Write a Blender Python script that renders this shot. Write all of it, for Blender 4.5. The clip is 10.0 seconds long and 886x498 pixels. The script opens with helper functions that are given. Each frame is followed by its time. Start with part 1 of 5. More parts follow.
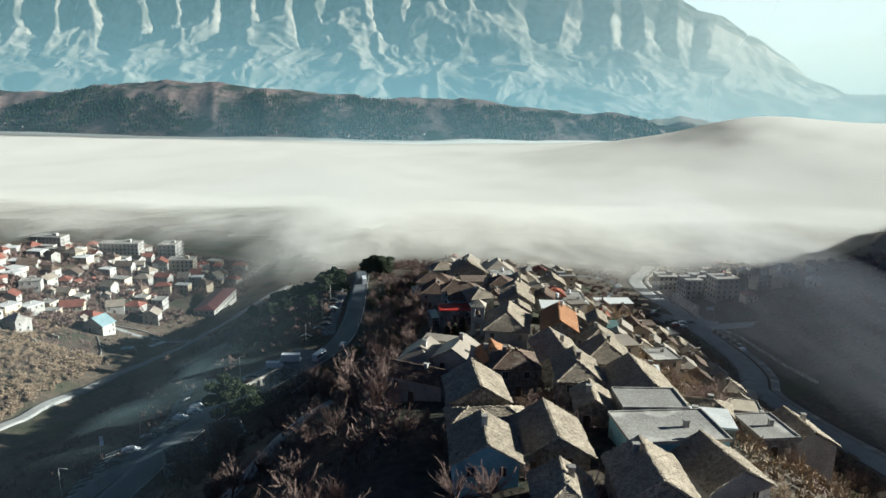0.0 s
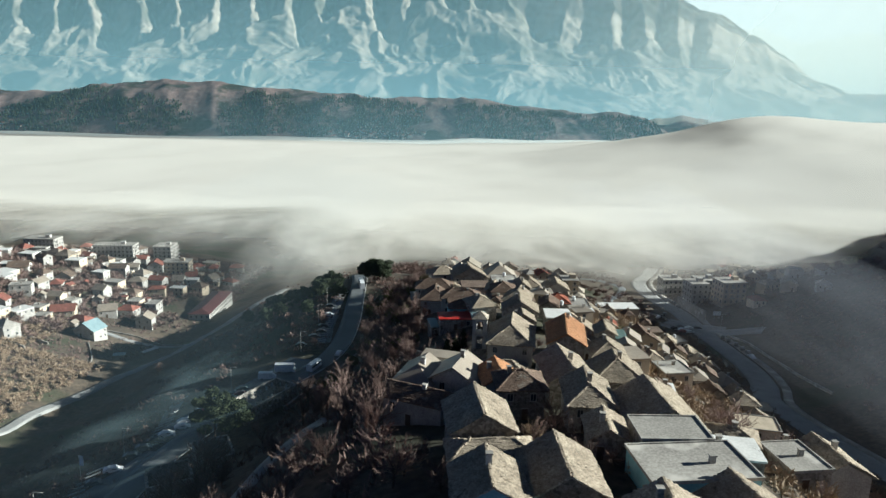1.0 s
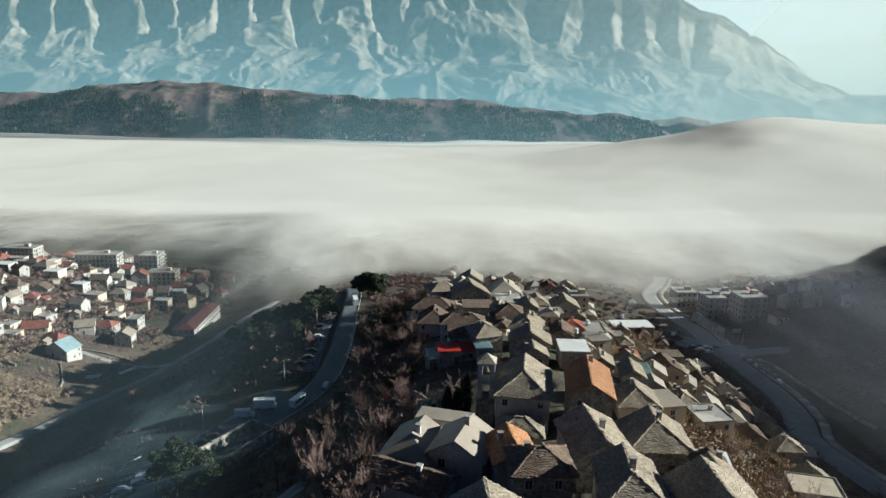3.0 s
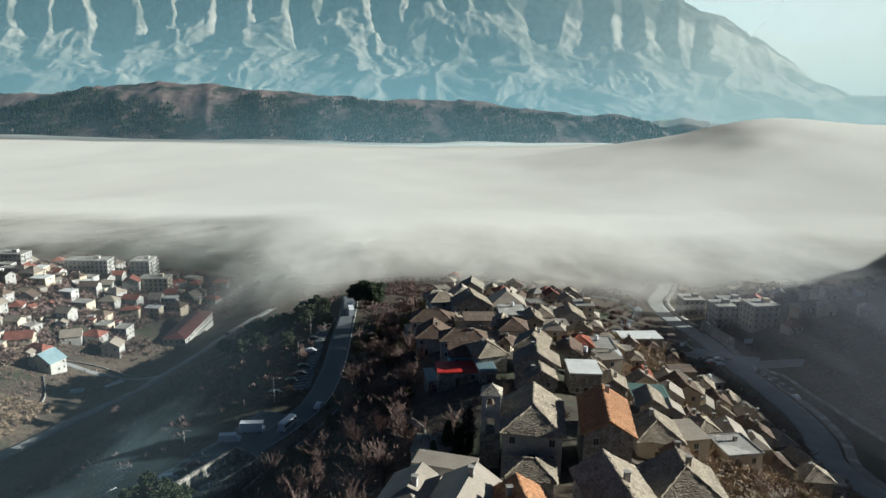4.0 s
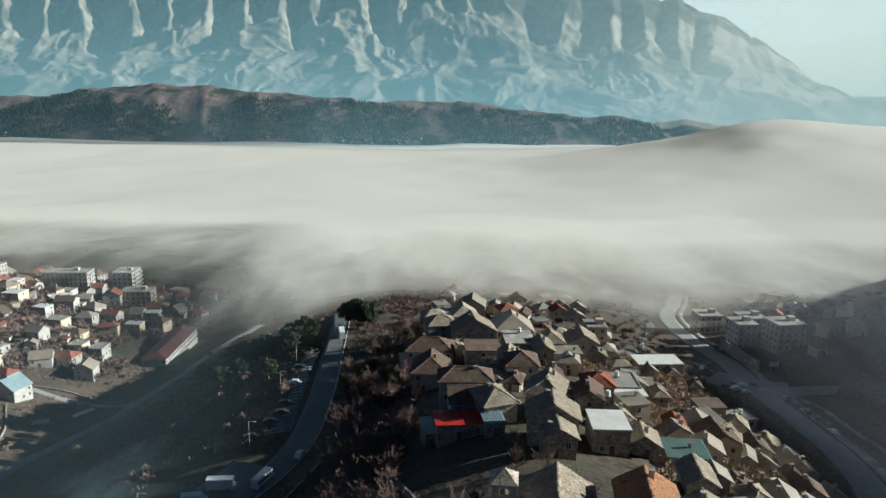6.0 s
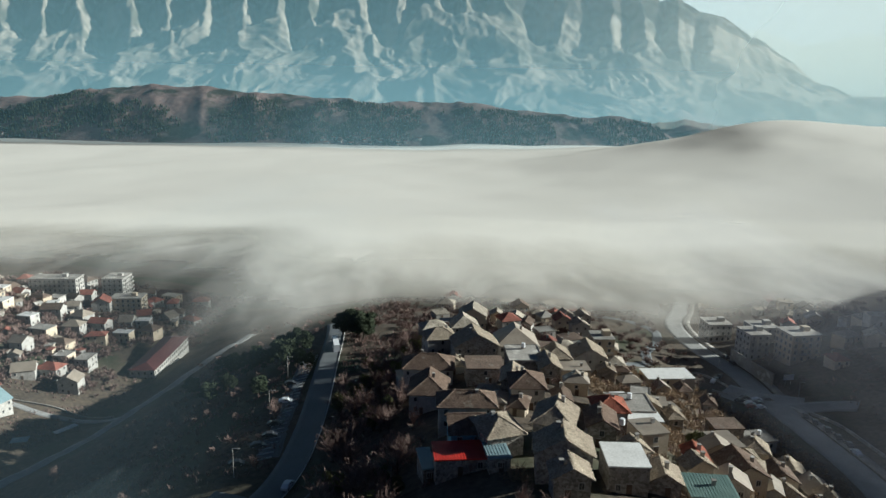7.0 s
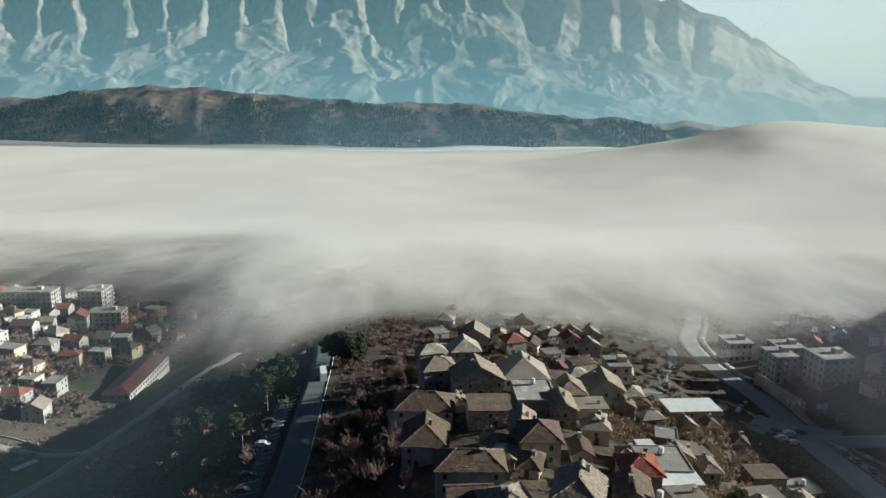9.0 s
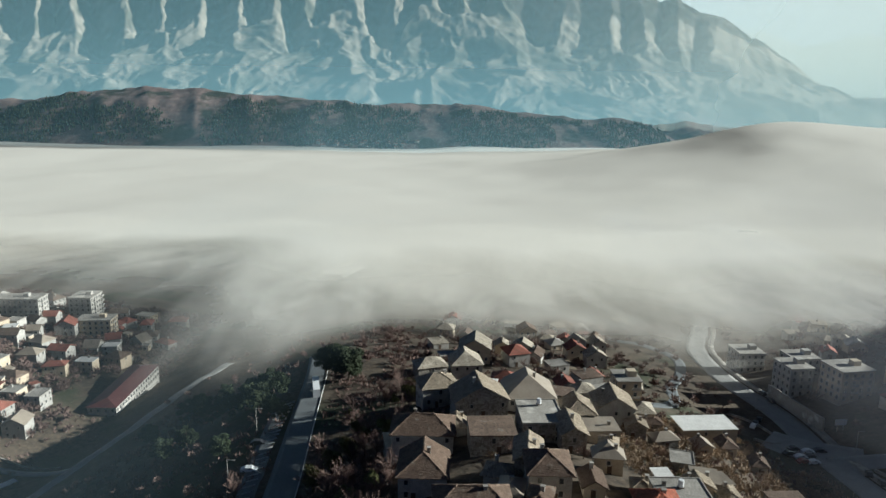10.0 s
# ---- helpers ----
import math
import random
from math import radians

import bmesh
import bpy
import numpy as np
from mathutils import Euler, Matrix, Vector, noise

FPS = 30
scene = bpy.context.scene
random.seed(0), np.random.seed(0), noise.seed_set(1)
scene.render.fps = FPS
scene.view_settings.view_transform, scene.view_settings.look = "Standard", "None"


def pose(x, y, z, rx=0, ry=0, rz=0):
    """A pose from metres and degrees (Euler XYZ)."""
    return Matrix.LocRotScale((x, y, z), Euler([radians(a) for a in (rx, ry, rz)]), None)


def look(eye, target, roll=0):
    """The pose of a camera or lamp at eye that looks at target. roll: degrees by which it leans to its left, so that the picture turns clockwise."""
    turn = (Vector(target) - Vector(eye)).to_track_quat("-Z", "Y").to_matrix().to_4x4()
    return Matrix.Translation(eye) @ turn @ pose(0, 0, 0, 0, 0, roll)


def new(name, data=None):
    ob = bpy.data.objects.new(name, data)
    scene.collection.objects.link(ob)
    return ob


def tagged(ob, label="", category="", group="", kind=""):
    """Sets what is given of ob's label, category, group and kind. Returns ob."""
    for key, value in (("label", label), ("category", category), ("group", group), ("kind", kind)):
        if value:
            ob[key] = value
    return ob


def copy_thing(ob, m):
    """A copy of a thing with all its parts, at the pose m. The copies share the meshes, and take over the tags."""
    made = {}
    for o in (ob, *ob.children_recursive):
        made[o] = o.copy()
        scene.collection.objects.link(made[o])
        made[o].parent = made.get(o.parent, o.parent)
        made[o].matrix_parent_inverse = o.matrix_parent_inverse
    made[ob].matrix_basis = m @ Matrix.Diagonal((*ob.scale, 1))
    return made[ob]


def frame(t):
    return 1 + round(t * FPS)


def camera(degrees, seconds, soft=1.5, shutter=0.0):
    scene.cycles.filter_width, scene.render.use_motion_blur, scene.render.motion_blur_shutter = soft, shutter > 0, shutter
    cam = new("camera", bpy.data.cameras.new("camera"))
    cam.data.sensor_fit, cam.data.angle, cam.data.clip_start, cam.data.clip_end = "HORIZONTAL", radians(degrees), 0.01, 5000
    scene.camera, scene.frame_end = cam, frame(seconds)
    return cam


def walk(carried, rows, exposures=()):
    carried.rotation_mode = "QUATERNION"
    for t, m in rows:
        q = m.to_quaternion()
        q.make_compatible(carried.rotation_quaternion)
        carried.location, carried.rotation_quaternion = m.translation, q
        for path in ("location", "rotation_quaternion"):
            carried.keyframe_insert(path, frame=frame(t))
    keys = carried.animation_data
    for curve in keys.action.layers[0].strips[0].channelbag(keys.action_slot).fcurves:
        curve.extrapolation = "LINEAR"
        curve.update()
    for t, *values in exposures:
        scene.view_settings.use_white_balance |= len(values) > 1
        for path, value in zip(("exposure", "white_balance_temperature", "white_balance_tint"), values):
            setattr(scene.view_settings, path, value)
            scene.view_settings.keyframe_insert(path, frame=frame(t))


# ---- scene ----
cam = camera(66.0, 10.0)
PATH = [
    (0, -0.086, -0.254, 149.772, 76.952, 2.820, 1.19),
    (0.5, -0.291, 4.219, 149.746, 76.914, 2.827, 1.21),
    (1, -0.556, 9.230, 149.724, 76.901, 2.827, 1.21),
    (1.5, -0.868, 15.036, 149.709, 76.907, 2.820, 1.20),
    (2, -1.214, 21.408, 149.703, 76.927, 2.808, 1.19),
    (2.5, -1.582, 28.040, 149.709, 76.958, 2.793, 1.18),
    (4, -2.725, 48.340, 149.802, 77.072, 2.732, 1.12),
    (4.5, -3.096, 55.070, 149.856, 77.109, 2.709, 1.10),
    (5, -3.454, 61.779, 149.919, 77.143, 2.686, 1.07),
    (5.5, -3.797, 68.360, 149.989, 77.172, 2.663, 1.05),
    (7, -4.729, 88.675, 150.197, 77.233, 2.595, 0.99),
    (7.5, -5.014, 95.514, 150.250, 77.248, 2.573, 0.97),
    (8, -5.294, 102.267, 150.286, 77.262, 2.551, 0.96),
    (8.5, -5.574, 108.949, 150.296, 77.278, 2.528, 0.94),
    (9, -5.862, 115.540, 150.272, 77.300, 2.503, 0.92),
    (9.5, -6.169, 122.040, 150.207, 77.331, 2.477, 0.90),
    (10, -6.505, 128.454, 150.092, 77.376, 2.448, 0.88),
]
walk(cam, [(t, pose(x, y, z, rx, 0, rz) @ pose(0, 0, 0, 0, 0, lean)) for t, x, y, z, rx, rz, lean in PATH],
     exposures=[(0, 1.25, 5700, -1), (2.5, 1.1, 5700, -1), (4, 0.98, 5700, 0), (10, 0.84, 5700, 0)])


# ---- light ----
SUN_AZ = radians(79)      # clockwise from +y
SUN_EL = radians(18)
world = bpy.data.worlds.new("world")
scene.world = world
world.use_nodes = True
wn, wl = world.node_tree.nodes, world.node_tree.links
sky = wn.new("ShaderNodeTexSky")
sky.sky_type = "NISHITA"
sky.sun_disc = False
sky.sun_elevation, sky.sun_rotation = SUN_EL, SUN_AZ
sky.altitude, sky.air_density, sky.dust_density, sky.ozone_density = 300, 0.15, 0.03, 1.5
wl.new(sky.outputs[0], wn["Background"].inputs["Color"])
wn["Background"].inputs["Strength"].default_value = 0.05
sun = new("sun", bpy.data.lights.new("sun", "SUN"))
sun.data.energy, sun.data.angle, sun.data.color = 5.0, radians(0.6), (1.0, 0.925, 0.82)
sun_way = Vector((math.sin(SUN_AZ) * math.cos(SUN_EL), math.cos(SUN_AZ) * math.cos(SUN_EL), math.sin(SUN_EL)))
sun.matrix_world = look(sun_way * 800 + Vector((0, 200, 0)), (0, 200, 0))


# ---- materials ----
def mat(name, low, high, scale, rough=0.9, bump=0.0, fine=None, metal=0.0, vary=0.0, spots=None, spec=0.3):
    """A surface mottled between two colours at two scales, with relief; vary: spread of brightness from object to object."""
    m = bpy.data.materials.new(name)
    m.use_nodes = True
    n, l = m.node_tree.nodes, m.node_tree.links
    b = n["Principled BSDF"]
    b.inputs["Roughness"].default_value, b.inputs["Metallic"].default_value = rough, metal
    b.inputs["Specular IOR Level"].default_value = spec
    geo = n.new("ShaderNodeNewGeometry")
    big = n.new("ShaderNodeTexNoise")
    big.inputs["Scale"].default_value, big.inputs["Detail"].default_value = scale, 5
    small = n.new("ShaderNodeTexNoise")
    small.inputs["Scale"].default_value, small.inputs["Detail"].default_value = fine or scale * 9, 4
    for t in (big, small):
        l.new(geo.outputs["Position"], t.inputs["Vector"])
    both = n.new("ShaderNodeMath")
    both.operation = "MULTIPLY_ADD"
    both.inputs[1].default_value = 0.55
    l.new(small.outputs["Fac"], both.inputs[0])
    half = n.new("ShaderNodeMath")
    half.operation = "MULTIPLY"
    half.inputs[1].default_value = 0.45
    l.new(big.outputs["Fac"], half.inputs[0])
    l.new(half.outputs[0], both.inputs[2])
    ramp = n.new("ShaderNodeValToRGB")
    ramp.color_ramp.elements[0].position, ramp.color_ramp.elements[1].position = 0.36, 0.64
    ramp.color_ramp.elements[0].color, ramp.color_ramp.elements[1].color = (*low, 1), (*high, 1)
    l.new(both.outputs[0], ramp.inputs[0])
    colour = ramp.outputs[0]
    if spots:
        patch = n.new("ShaderNodeTexNoise")
        patch.inputs["Scale"].default_value, patch.inputs["Detail"].default_value = spots[1], 6
        l.new(geo.outputs["Position"], patch.inputs["Vector"])
        cut = n.new("ShaderNodeMapRange")
        cut.inputs[1].default_value, cut.inputs[2].default_value = spots[2], spots[2] + 0.1
        l.new(patch.outputs["Fac"], cut.inputs[0])
        mix = n.new("ShaderNodeMixRGB")
        mix.inputs[2].default_value = (*spots[0], 1)
        l.new(cut.outputs[0], mix.inputs[0])
        l.new(colour, mix.inputs[1])
        colour = mix.outputs[0]
    if vary:
        info = n.new("ShaderNodeObjectInfo")
        rng = n.new("ShaderNodeMapRange")
        rng.inputs[3].default_value, rng.inputs[4].default_value = 1 - vary, 1 + vary
        l.new(info.outputs["Random"], rng.inputs[0])
        hsv = n.new("ShaderNodeHueSaturation")
        l.new(rng.outputs[0], hsv.inputs["Value"])
        l.new(colour, hsv.inputs["Color"])
        colour = hsv.outputs[0]
    l.new(colour, b.inputs["Base Color"])
    if bump:
        bm_ = n.new("ShaderNodeBump")
        bm_.inputs["Strength"].default_value, bm_.inputs["Distance"].default_value = 1.0, bump
        l.new(both.outputs[0], bm_.inputs["Height"])
        l.new(bm_.outputs[0], b.inputs["Normal"])
    return m


def slate_mat(name, low, high, size, moss=None, bump=0.12):
    """Rough stone slates: cells of uneven tone with raised edges, lichen blotches."""
    m = mat(name, low, high, 0.35, 0.9, 0.0, 6.0, vary=0.18, spots=moss)
    n, l = m.node_tree.nodes, m.node_tree.links
    b = n["Principled BSDF"]
    geo = n.new("ShaderNodeNewGeometry")
    cell = n.new("ShaderNodeTexVoronoi")
    cell.inputs["Scale"].default_value = 1 / size
    l.new(geo.outputs["Position"], cell.inputs["Vector"])
    tone = n.new("ShaderNodeSeparateColor")
    l.new(cell.outputs["Color"], tone.inputs[0])
    rng = n.new("ShaderNodeMapRange")
    rng.inputs[3].default_value, rng.inputs[4].default_value = 0.55, 1.35
    l.new(tone.outputs[0], rng.inputs[0])
    old = b.inputs["Base Color"].links[0].from_socket
    hsv = n.new("ShaderNodeHueSaturation")
    l.new(old, hsv.inputs["Color"])
    l.new(rng.outputs[0], hsv.inputs["Value"])
    l.new(hsv.outputs[0], b.inputs["Base Color"])
    bm_ = n.new("ShaderNodeBump")
    bm_.inputs["Strength"].default_value, bm_.inputs["Distance"].default_value = 1.0, bump
    add = n.new("ShaderNodeMath")
    add.operation = "ADD"
    l.new(tone.outputs[1], add.inputs[0])
    l.new(cell.outputs["Distance"], add.inputs[1])
    l.new(add.outputs[0], bm_.inputs["Height"])
    l.new(bm_.outputs[0], b.inputs["Normal"])
    return m


M = {
    "ground": mat("earth_and_dry_grass", (0.045, 0.036, 0.028), (0.13, 0.10, 0.07), 0.035, 0.95, 0.5, 0.6, spots=((0.05, 0.055, 0.03), 0.02, 0.52)),
    "asphalt": mat("asphalt", (0.11, 0.12, 0.125), (0.17, 0.18, 0.185), 0.08, 0.75, 0.02, 3.0),
    "gravel": mat("gravel_lane", (0.22, 0.22, 0.215), (0.33, 0.325, 0.31), 0.2, 0.95, 0.05, 4.0),
    "paint": mat("road_paint", (0.5, 0.5, 0.48), (0.75, 0.75, 0.72), 1.0, 0.7, 0.0),
    "concrete": mat("concrete", (0.20, 0.185, 0.165), (0.40, 0.375, 0.335), 0.16, 0.9, 0.02, 3.0, vary=0.1, spots=((0.50, 0.47, 0.42), 0.18, 0.56)),
    "slate": slate_mat("stone_slate", (0.22, 0.19, 0.15), (0.47, 0.415, 0.33), 0.2, ((0.15, 0.115, 0.08), 1.3, 0.57), 0.012),
    "brownroof": slate_mat("weathered_brown_tile", (0.09, 0.065, 0.05), (0.19, 0.135, 0.10), 0.25, ((0.22, 0.19, 0.16), 0.4, 0.6), 0.015),
    "metalroof": mat("aged_sheet_metal", (0.21, 0.175, 0.14), (0.34, 0.29, 0.23), 0.3, 0.55, 0.02, 5.0, vary=0.15, spec=0.4),
    "redroof": slate_mat("red_clay_tile", (0.18, 0.07, 0.05), (0.29, 0.11, 0.08), 0.25, ((0.16, 0.08, 0.06), 0.6, 0.58), 0.012),
    "orange": slate_mat("orange_clay_tile", (0.34, 0.15, 0.07), (0.5, 0.24, 0.11), 0.25, ((0.26, 0.13, 0.08), 0.5, 0.58), 0.012),
    "white": mat("whitewash", (0.26, 0.25, 0.23), (0.49, 0.465, 0.425), 0.5, 0.85, 0.02, 4.0, vary=0.12, spots=((0.38, 0.35, 0.31), 0.9, 0.6)),
    "stone": slate_mat("stone_wall", (0.20, 0.18, 0.155), (0.36, 0.33, 0.29), 0.45, None, 0.08),
    "tan": mat("tan_render", (0.40, 0.33, 0.24), (0.58, 0.49, 0.37), 0.4, 0.85, 0.02, 4.0, vary=0.15),
    "blue": mat("light_blue_render", (0.16, 0.34, 0.40), (0.26, 0.46, 0.52), 0.5, 0.8, 0.01, 4.0),
    "glass": mat("window_glass", (0.02, 0.025, 0.03), (0.05, 0.06, 0.07), 0.6, 0.12, 0.0, spec=0.6),
    "frame": mat("window_frame", (0.3, 0.28, 0.25), (0.5, 0.47, 0.43), 1.0, 0.7),
    "wood": mat("dark_wood", (0.06, 0.04, 0.03), (0.14, 0.10, 0.07), 1.0, 0.8, 0.01),
    "bark": mat("bark", (0.06, 0.045, 0.035), (0.12, 0.09, 0.07), 1.5, 0.95, 0.03),
    "twig": mat("bare_twigs", (0.12, 0.08, 0.07), (0.25, 0.17, 0.142), 0.4, 0.95, vary=0.25),
    "drytwig": mat("dry_brush", (0.19, 0.14, 0.095), (0.36, 0.27, 0.185), 0.3, 0.95, vary=0.25),
    "pine": mat("pine_needles", (0.018, 0.030, 0.014), (0.05, 0.06, 0.028), 0.6, 0.85, vary=0.2),
    "olive": mat("olive_leaves", (0.06, 0.07, 0.025), (0.14, 0.13, 0.05), 0.6, 0.8, vary=0.2),
    "rock": mat("limestone_slope", (0.20, 0.175, 0.14), (0.38, 0.325, 0.26), 0.004, 0.95, 5.0, 0.03, spots=((0.125, 0.115, 0.085), 0.0035, 0.5)),
    "hill": mat("scrub_hill", (0.17, 0.115, 0.105), (0.34, 0.24, 0.21), 0.006, 0.95, 4.0, 0.06, spots=((0.045, 0.048, 0.035), 0.008, 0.52)),
}


def fog_mat(name, colour, peak, fade, grain, seed, far=None, side=None, high=None, trans=0.5, even=0.55, thin=None, hang=1.0):
    """Mist: thickness from its place (fade: edge line y0, width; far: back edge) and drifting noise, as clear-to-white cover."""
    m = bpy.data.materials.new(name)
    m.use_nodes = True
    n, l = m.node_tree.nodes, m.node_tree.links
    n.remove(n["Principled BSDF"])
    geo = n.new("ShaderNodeNewGeometry")
    sep = n.new("ShaderNodeSeparateXYZ")
    l.new(geo.outputs["Position"], sep.inputs[0])

    def math_(op, a, b=0.0, c=0.0, clamp=False):
        node = n.new("ShaderNodeMath")
        node.operation, node.use_clamp = op, clamp
        for k, v in enumerate((a, b, c)):
            if isinstance(v, (int, float)):
                node.inputs[k].default_value = v
            else:
                l.new(v, node.inputs[k])
        return node.outputs[0]

    def ramp(value, a, b, lo=0.0, hi=1.0):
        node = n.new("ShaderNodeMapRange")
        node.interpolation_type = "SMOOTHSTEP"
        for k, v in enumerate((a, b, lo, hi)):
            node.inputs[1 + k].default_value = v
        l.new(value, node.inputs[0])
        return node.outputs[0]

    shift = n.new("ShaderNodeMapping")
    shift.inputs["Location"].default_value = (seed * 37.0, seed * 91.0, seed * 13.0)
    shift.inputs["Scale"].default_value = (1.25, 0.42, 1.5)
    l.new(geo.outputs["Position"], shift.inputs[0])
    puff = n.new("ShaderNodeTexNoise")
    puff.inputs["Scale"].default_value, puff.inputs["Detail"].default_value, puff.inputs["Roughness"].default_value = 1 / grain, 6, 0.55
    puff.inputs["Distortion"].default_value = 0.4
    l.new(shift.outputs[0], puff.inputs["Vector"])
    swell = math_("SUBTRACT", puff.outputs["Fac"], 0.5)
    # thins out where it lies close to the ground
    lift = n.new("ShaderNodeAttribute")
    lift.attribute_name = "above_ground"
    alpha = None
    if fade:
        y0, width, reach, bow = fade
        line = math_("MULTIPLY_ADD", swell, reach, sep.outputs["Y"])
        # the mist reaches closest beside the spur and hangs back over the lower town
        east = math_("MAXIMUM", math_("ADD", sep.outputs["X"], 85.0), 0.0)
        west = math_("MINIMUM", math_("MAXIMUM", math_("MULTIPLY_ADD", sep.outputs["X"], -1.0, -95.0), 0.0), 110.0)
        line = math_("MULTIPLY_ADD", east, -bow, line)
        line = math_("MULTIPLY_ADD", west, -hang, line)
        alpha = ramp(line, y0, y0 + width)
    if far:
        back = math_("MULTIPLY_ADD", swell, far[2], sep.outputs["Y"])
        keep = ramp(back, far[0], far[1], 1.0, 0.0)
        alpha = keep if alpha is None else math_("MULTIPLY", alpha, keep)
    if side:
        cx, cy, rx, ry = side
        ux = math_("DIVIDE", math_("SUBTRACT", sep.outputs["X"], cx), rx)
        uy = math_("DIVIDE", math_("SUBTRACT", sep.outputs["Y"], cy), ry)
        r = math_("SQRT", math_("ADD", math_("MULTIPLY", ux, ux), math_("MULTIPLY", uy, uy)))
        r = math_("MULTIPLY_ADD", swell, 2.2, r)
        keep = ramp(r, 0.2, 1.0, 1.0, 0.0)
        alpha = keep if alpha is None else math_("MULTIPLY", alpha, keep)
    if high:
        keep = ramp(sep.outputs["Z"], high[0], high[1], 1.0, high[2])
        alpha = keep if alpha is None else math_("MULTIPLY", alpha, keep)
    alpha = math_("MULTIPLY", alpha, peak)
    if even < 1.0 or thin:
        alpha = math_("MULTIPLY", alpha, ramp(lift.outputs["Fac"], -1.0, thin or 10.0))
    clear = n.new("ShaderNodeBsdfTransparent")
    body_, glow = n.new("ShaderNodeBsdfDiffuse"), n.new("ShaderNodeBsdfTranslucent")
    body_.inputs["Color"].default_value = glow.inputs["Color"].default_value = (*colour, 1)
    # mist scatters light all round, so its sheets are lit alike whichever way they lie
    tilt = n.new("ShaderNodeMix")
    tilt.data_type = "VECTOR"
    tilt.inputs[0].default_value = even
    l.new(geo.outputs["Normal"], tilt.inputs[4])
    tilt.inputs[5].default_value = (0.55, -0.25, 0.80)
    l.new(tilt.outputs[1], body_.inputs["Normal"])
    if even == 1.0:
        away = n.new("ShaderNodeCombineXYZ")
        for k, v in enumerate((-0.75, -0.25, -0.60)):
            away.inputs[k].default_value = v
        l.new(away.outputs[0], glow.inputs["Normal"])
    inner, mix = n.new("ShaderNodeMixShader"), n.new("ShaderNodeMixShader")
    inner.inputs[0].default_value = trans
    l.new(body_.outputs[0], inner.inputs[1])
    l.new(glow.outputs[0], inner.inputs[2])
    l.new(alpha, mix.inputs[0])
    l.new(clear.outputs[0], mix.inputs[1])
    l.new(inner.outputs[0], mix.inputs[2])
    l.new(mix.outputs[0], n["Material Output"].inputs["Surface"])
    return m


# ---- terrain ----
def value_noise(x, y, seed=0):
    xi, yi = np.floor(x), np.floor(y)
    fx, fy = x - xi, y - yi
    fx, fy = fx * fx * (3 - 2 * fx), fy * fy * (3 - 2 * fy)

    def h(a, b):
        v = np.sin(a * 127.1 + b * 311.7 + seed * 74.7) * 43758.5453
        return v - np.floor(v)
    return (h(xi, yi) * (1 - fx) + h(xi + 1, yi) * fx) * (1 - fy) + (h(xi, yi + 1) * (1 - fx) + h(xi + 1, yi + 1) * fx) * fy


def fbm(x, y, size, octaves=4, seed=0, gain=0.5):
    total, amp, s = 0.0, 1.0, 1.0 / size
    for k in range(octaves):
        total = total + amp * (value_noise(x * s, y * s, seed + k) - 0.5)
        amp, s = amp * gain, s * 2.03
    return total


YS = [-150, 60, 105, 165, 220, 300, 380, 470, 570, 800]
# long lines of the land from west to east: place across and height at each station
LINES = [
    ([-700] * 10, [170, 160, 155, 148, 140, 120, 90, 50, 10, -40]),
    ([-285] * 10, [66, 62, 58, 53, 48, 41, 35, 26, 8, -40]),
    ([-170, -165, -162, -159, -158, -158, -168, -175, -185, -200], [40, 38, 35, 30, 26, 17, 3, -3, -9, -40]),
    ([-102, -96, -91, -81, -68, -62, -66, -80, -90, -100], [66, 64, 62.5, 60, 57, 54, 47, 25, 4, -40]),
    ([-86, -80, -74, -63, -46, -46, -48, -60, -70, -80], [66.5, 64.5, 63, 60.5, 57.5, 54.5, 48, 27, 5, -40]),
    ([-18, -18, -18, -18, -16, -14, -10, -5, 5, 10], [106, 101.5, 97, 79, 73, 63, 48, 28, 8, -40]),
    ([14, 14, 14, 12, 10, 8, 8, 12, 16, 20], [108, 104.5, 101.5, 85.5, 79, 66, 49, 26, 8, -40]),
    ([45, 45, 45, 41, 38, 40, 45, 50, 55, 60], [104, 100, 95.5, 81, 73, 58, 40, 23, 7, -40]),
    ([85, 80, 77, 74, 72, 75, 80, 80, 85, 90], [80, 76, 72, 65, 58, 46, 33, 21, 6, -40]),
    ([130, 125, 120, 111, 98, 104, 96, 98, 104, 110], [62, 60, 57, 52.5, 48, 37, 31, 21, 8, -40]),
    ([152, 147, 142, 133, 120, 134, 124, 122, 128, 134], [62, 60, 57, 52.5, 48, 37, 31, 21, 8, -40]),
    ([270] * 10, [140, 135, 128, 120, 110, 98, 76, 42, 8, -40]),
    ([420] * 10, [182, 182, 180, 178, 176, 172, 160, 130, 84, -40]),
    ([900] * 10, [270, 270, 260, 250, 240, 220, 190, 140, 80, -40]),
]


def land(x, y):
    """Height of the bare land, before it is eased."""
    px = np.array([np.interp(y, YS, a) for a, _ in LINES])
    pz = np.array([np.interp(y, YS, b) for _, b in LINES])
    z = np.where(x <= px[0], pz[0], pz[-1])
    for k in range(len(LINES) - 1):
        f = np.clip((x - px[k]) / (px[k + 1] - px[k]), 0, 1)
        inside = (x > px[k]) & (x <= px[k + 1])
        z = np.where(inside, pz[k] + (pz[k + 1] - pz[k]) * f, z)
    return z


def stretch(a, b, step, out, n):
    """Even steps from a to b, then ever longer ones out to +-out."""
    core = np.arange(a, b + 0.1, step)
    far = np.geomspace(step, out, n)
    return np.concatenate([(a - far)[::-1], core, b + far])


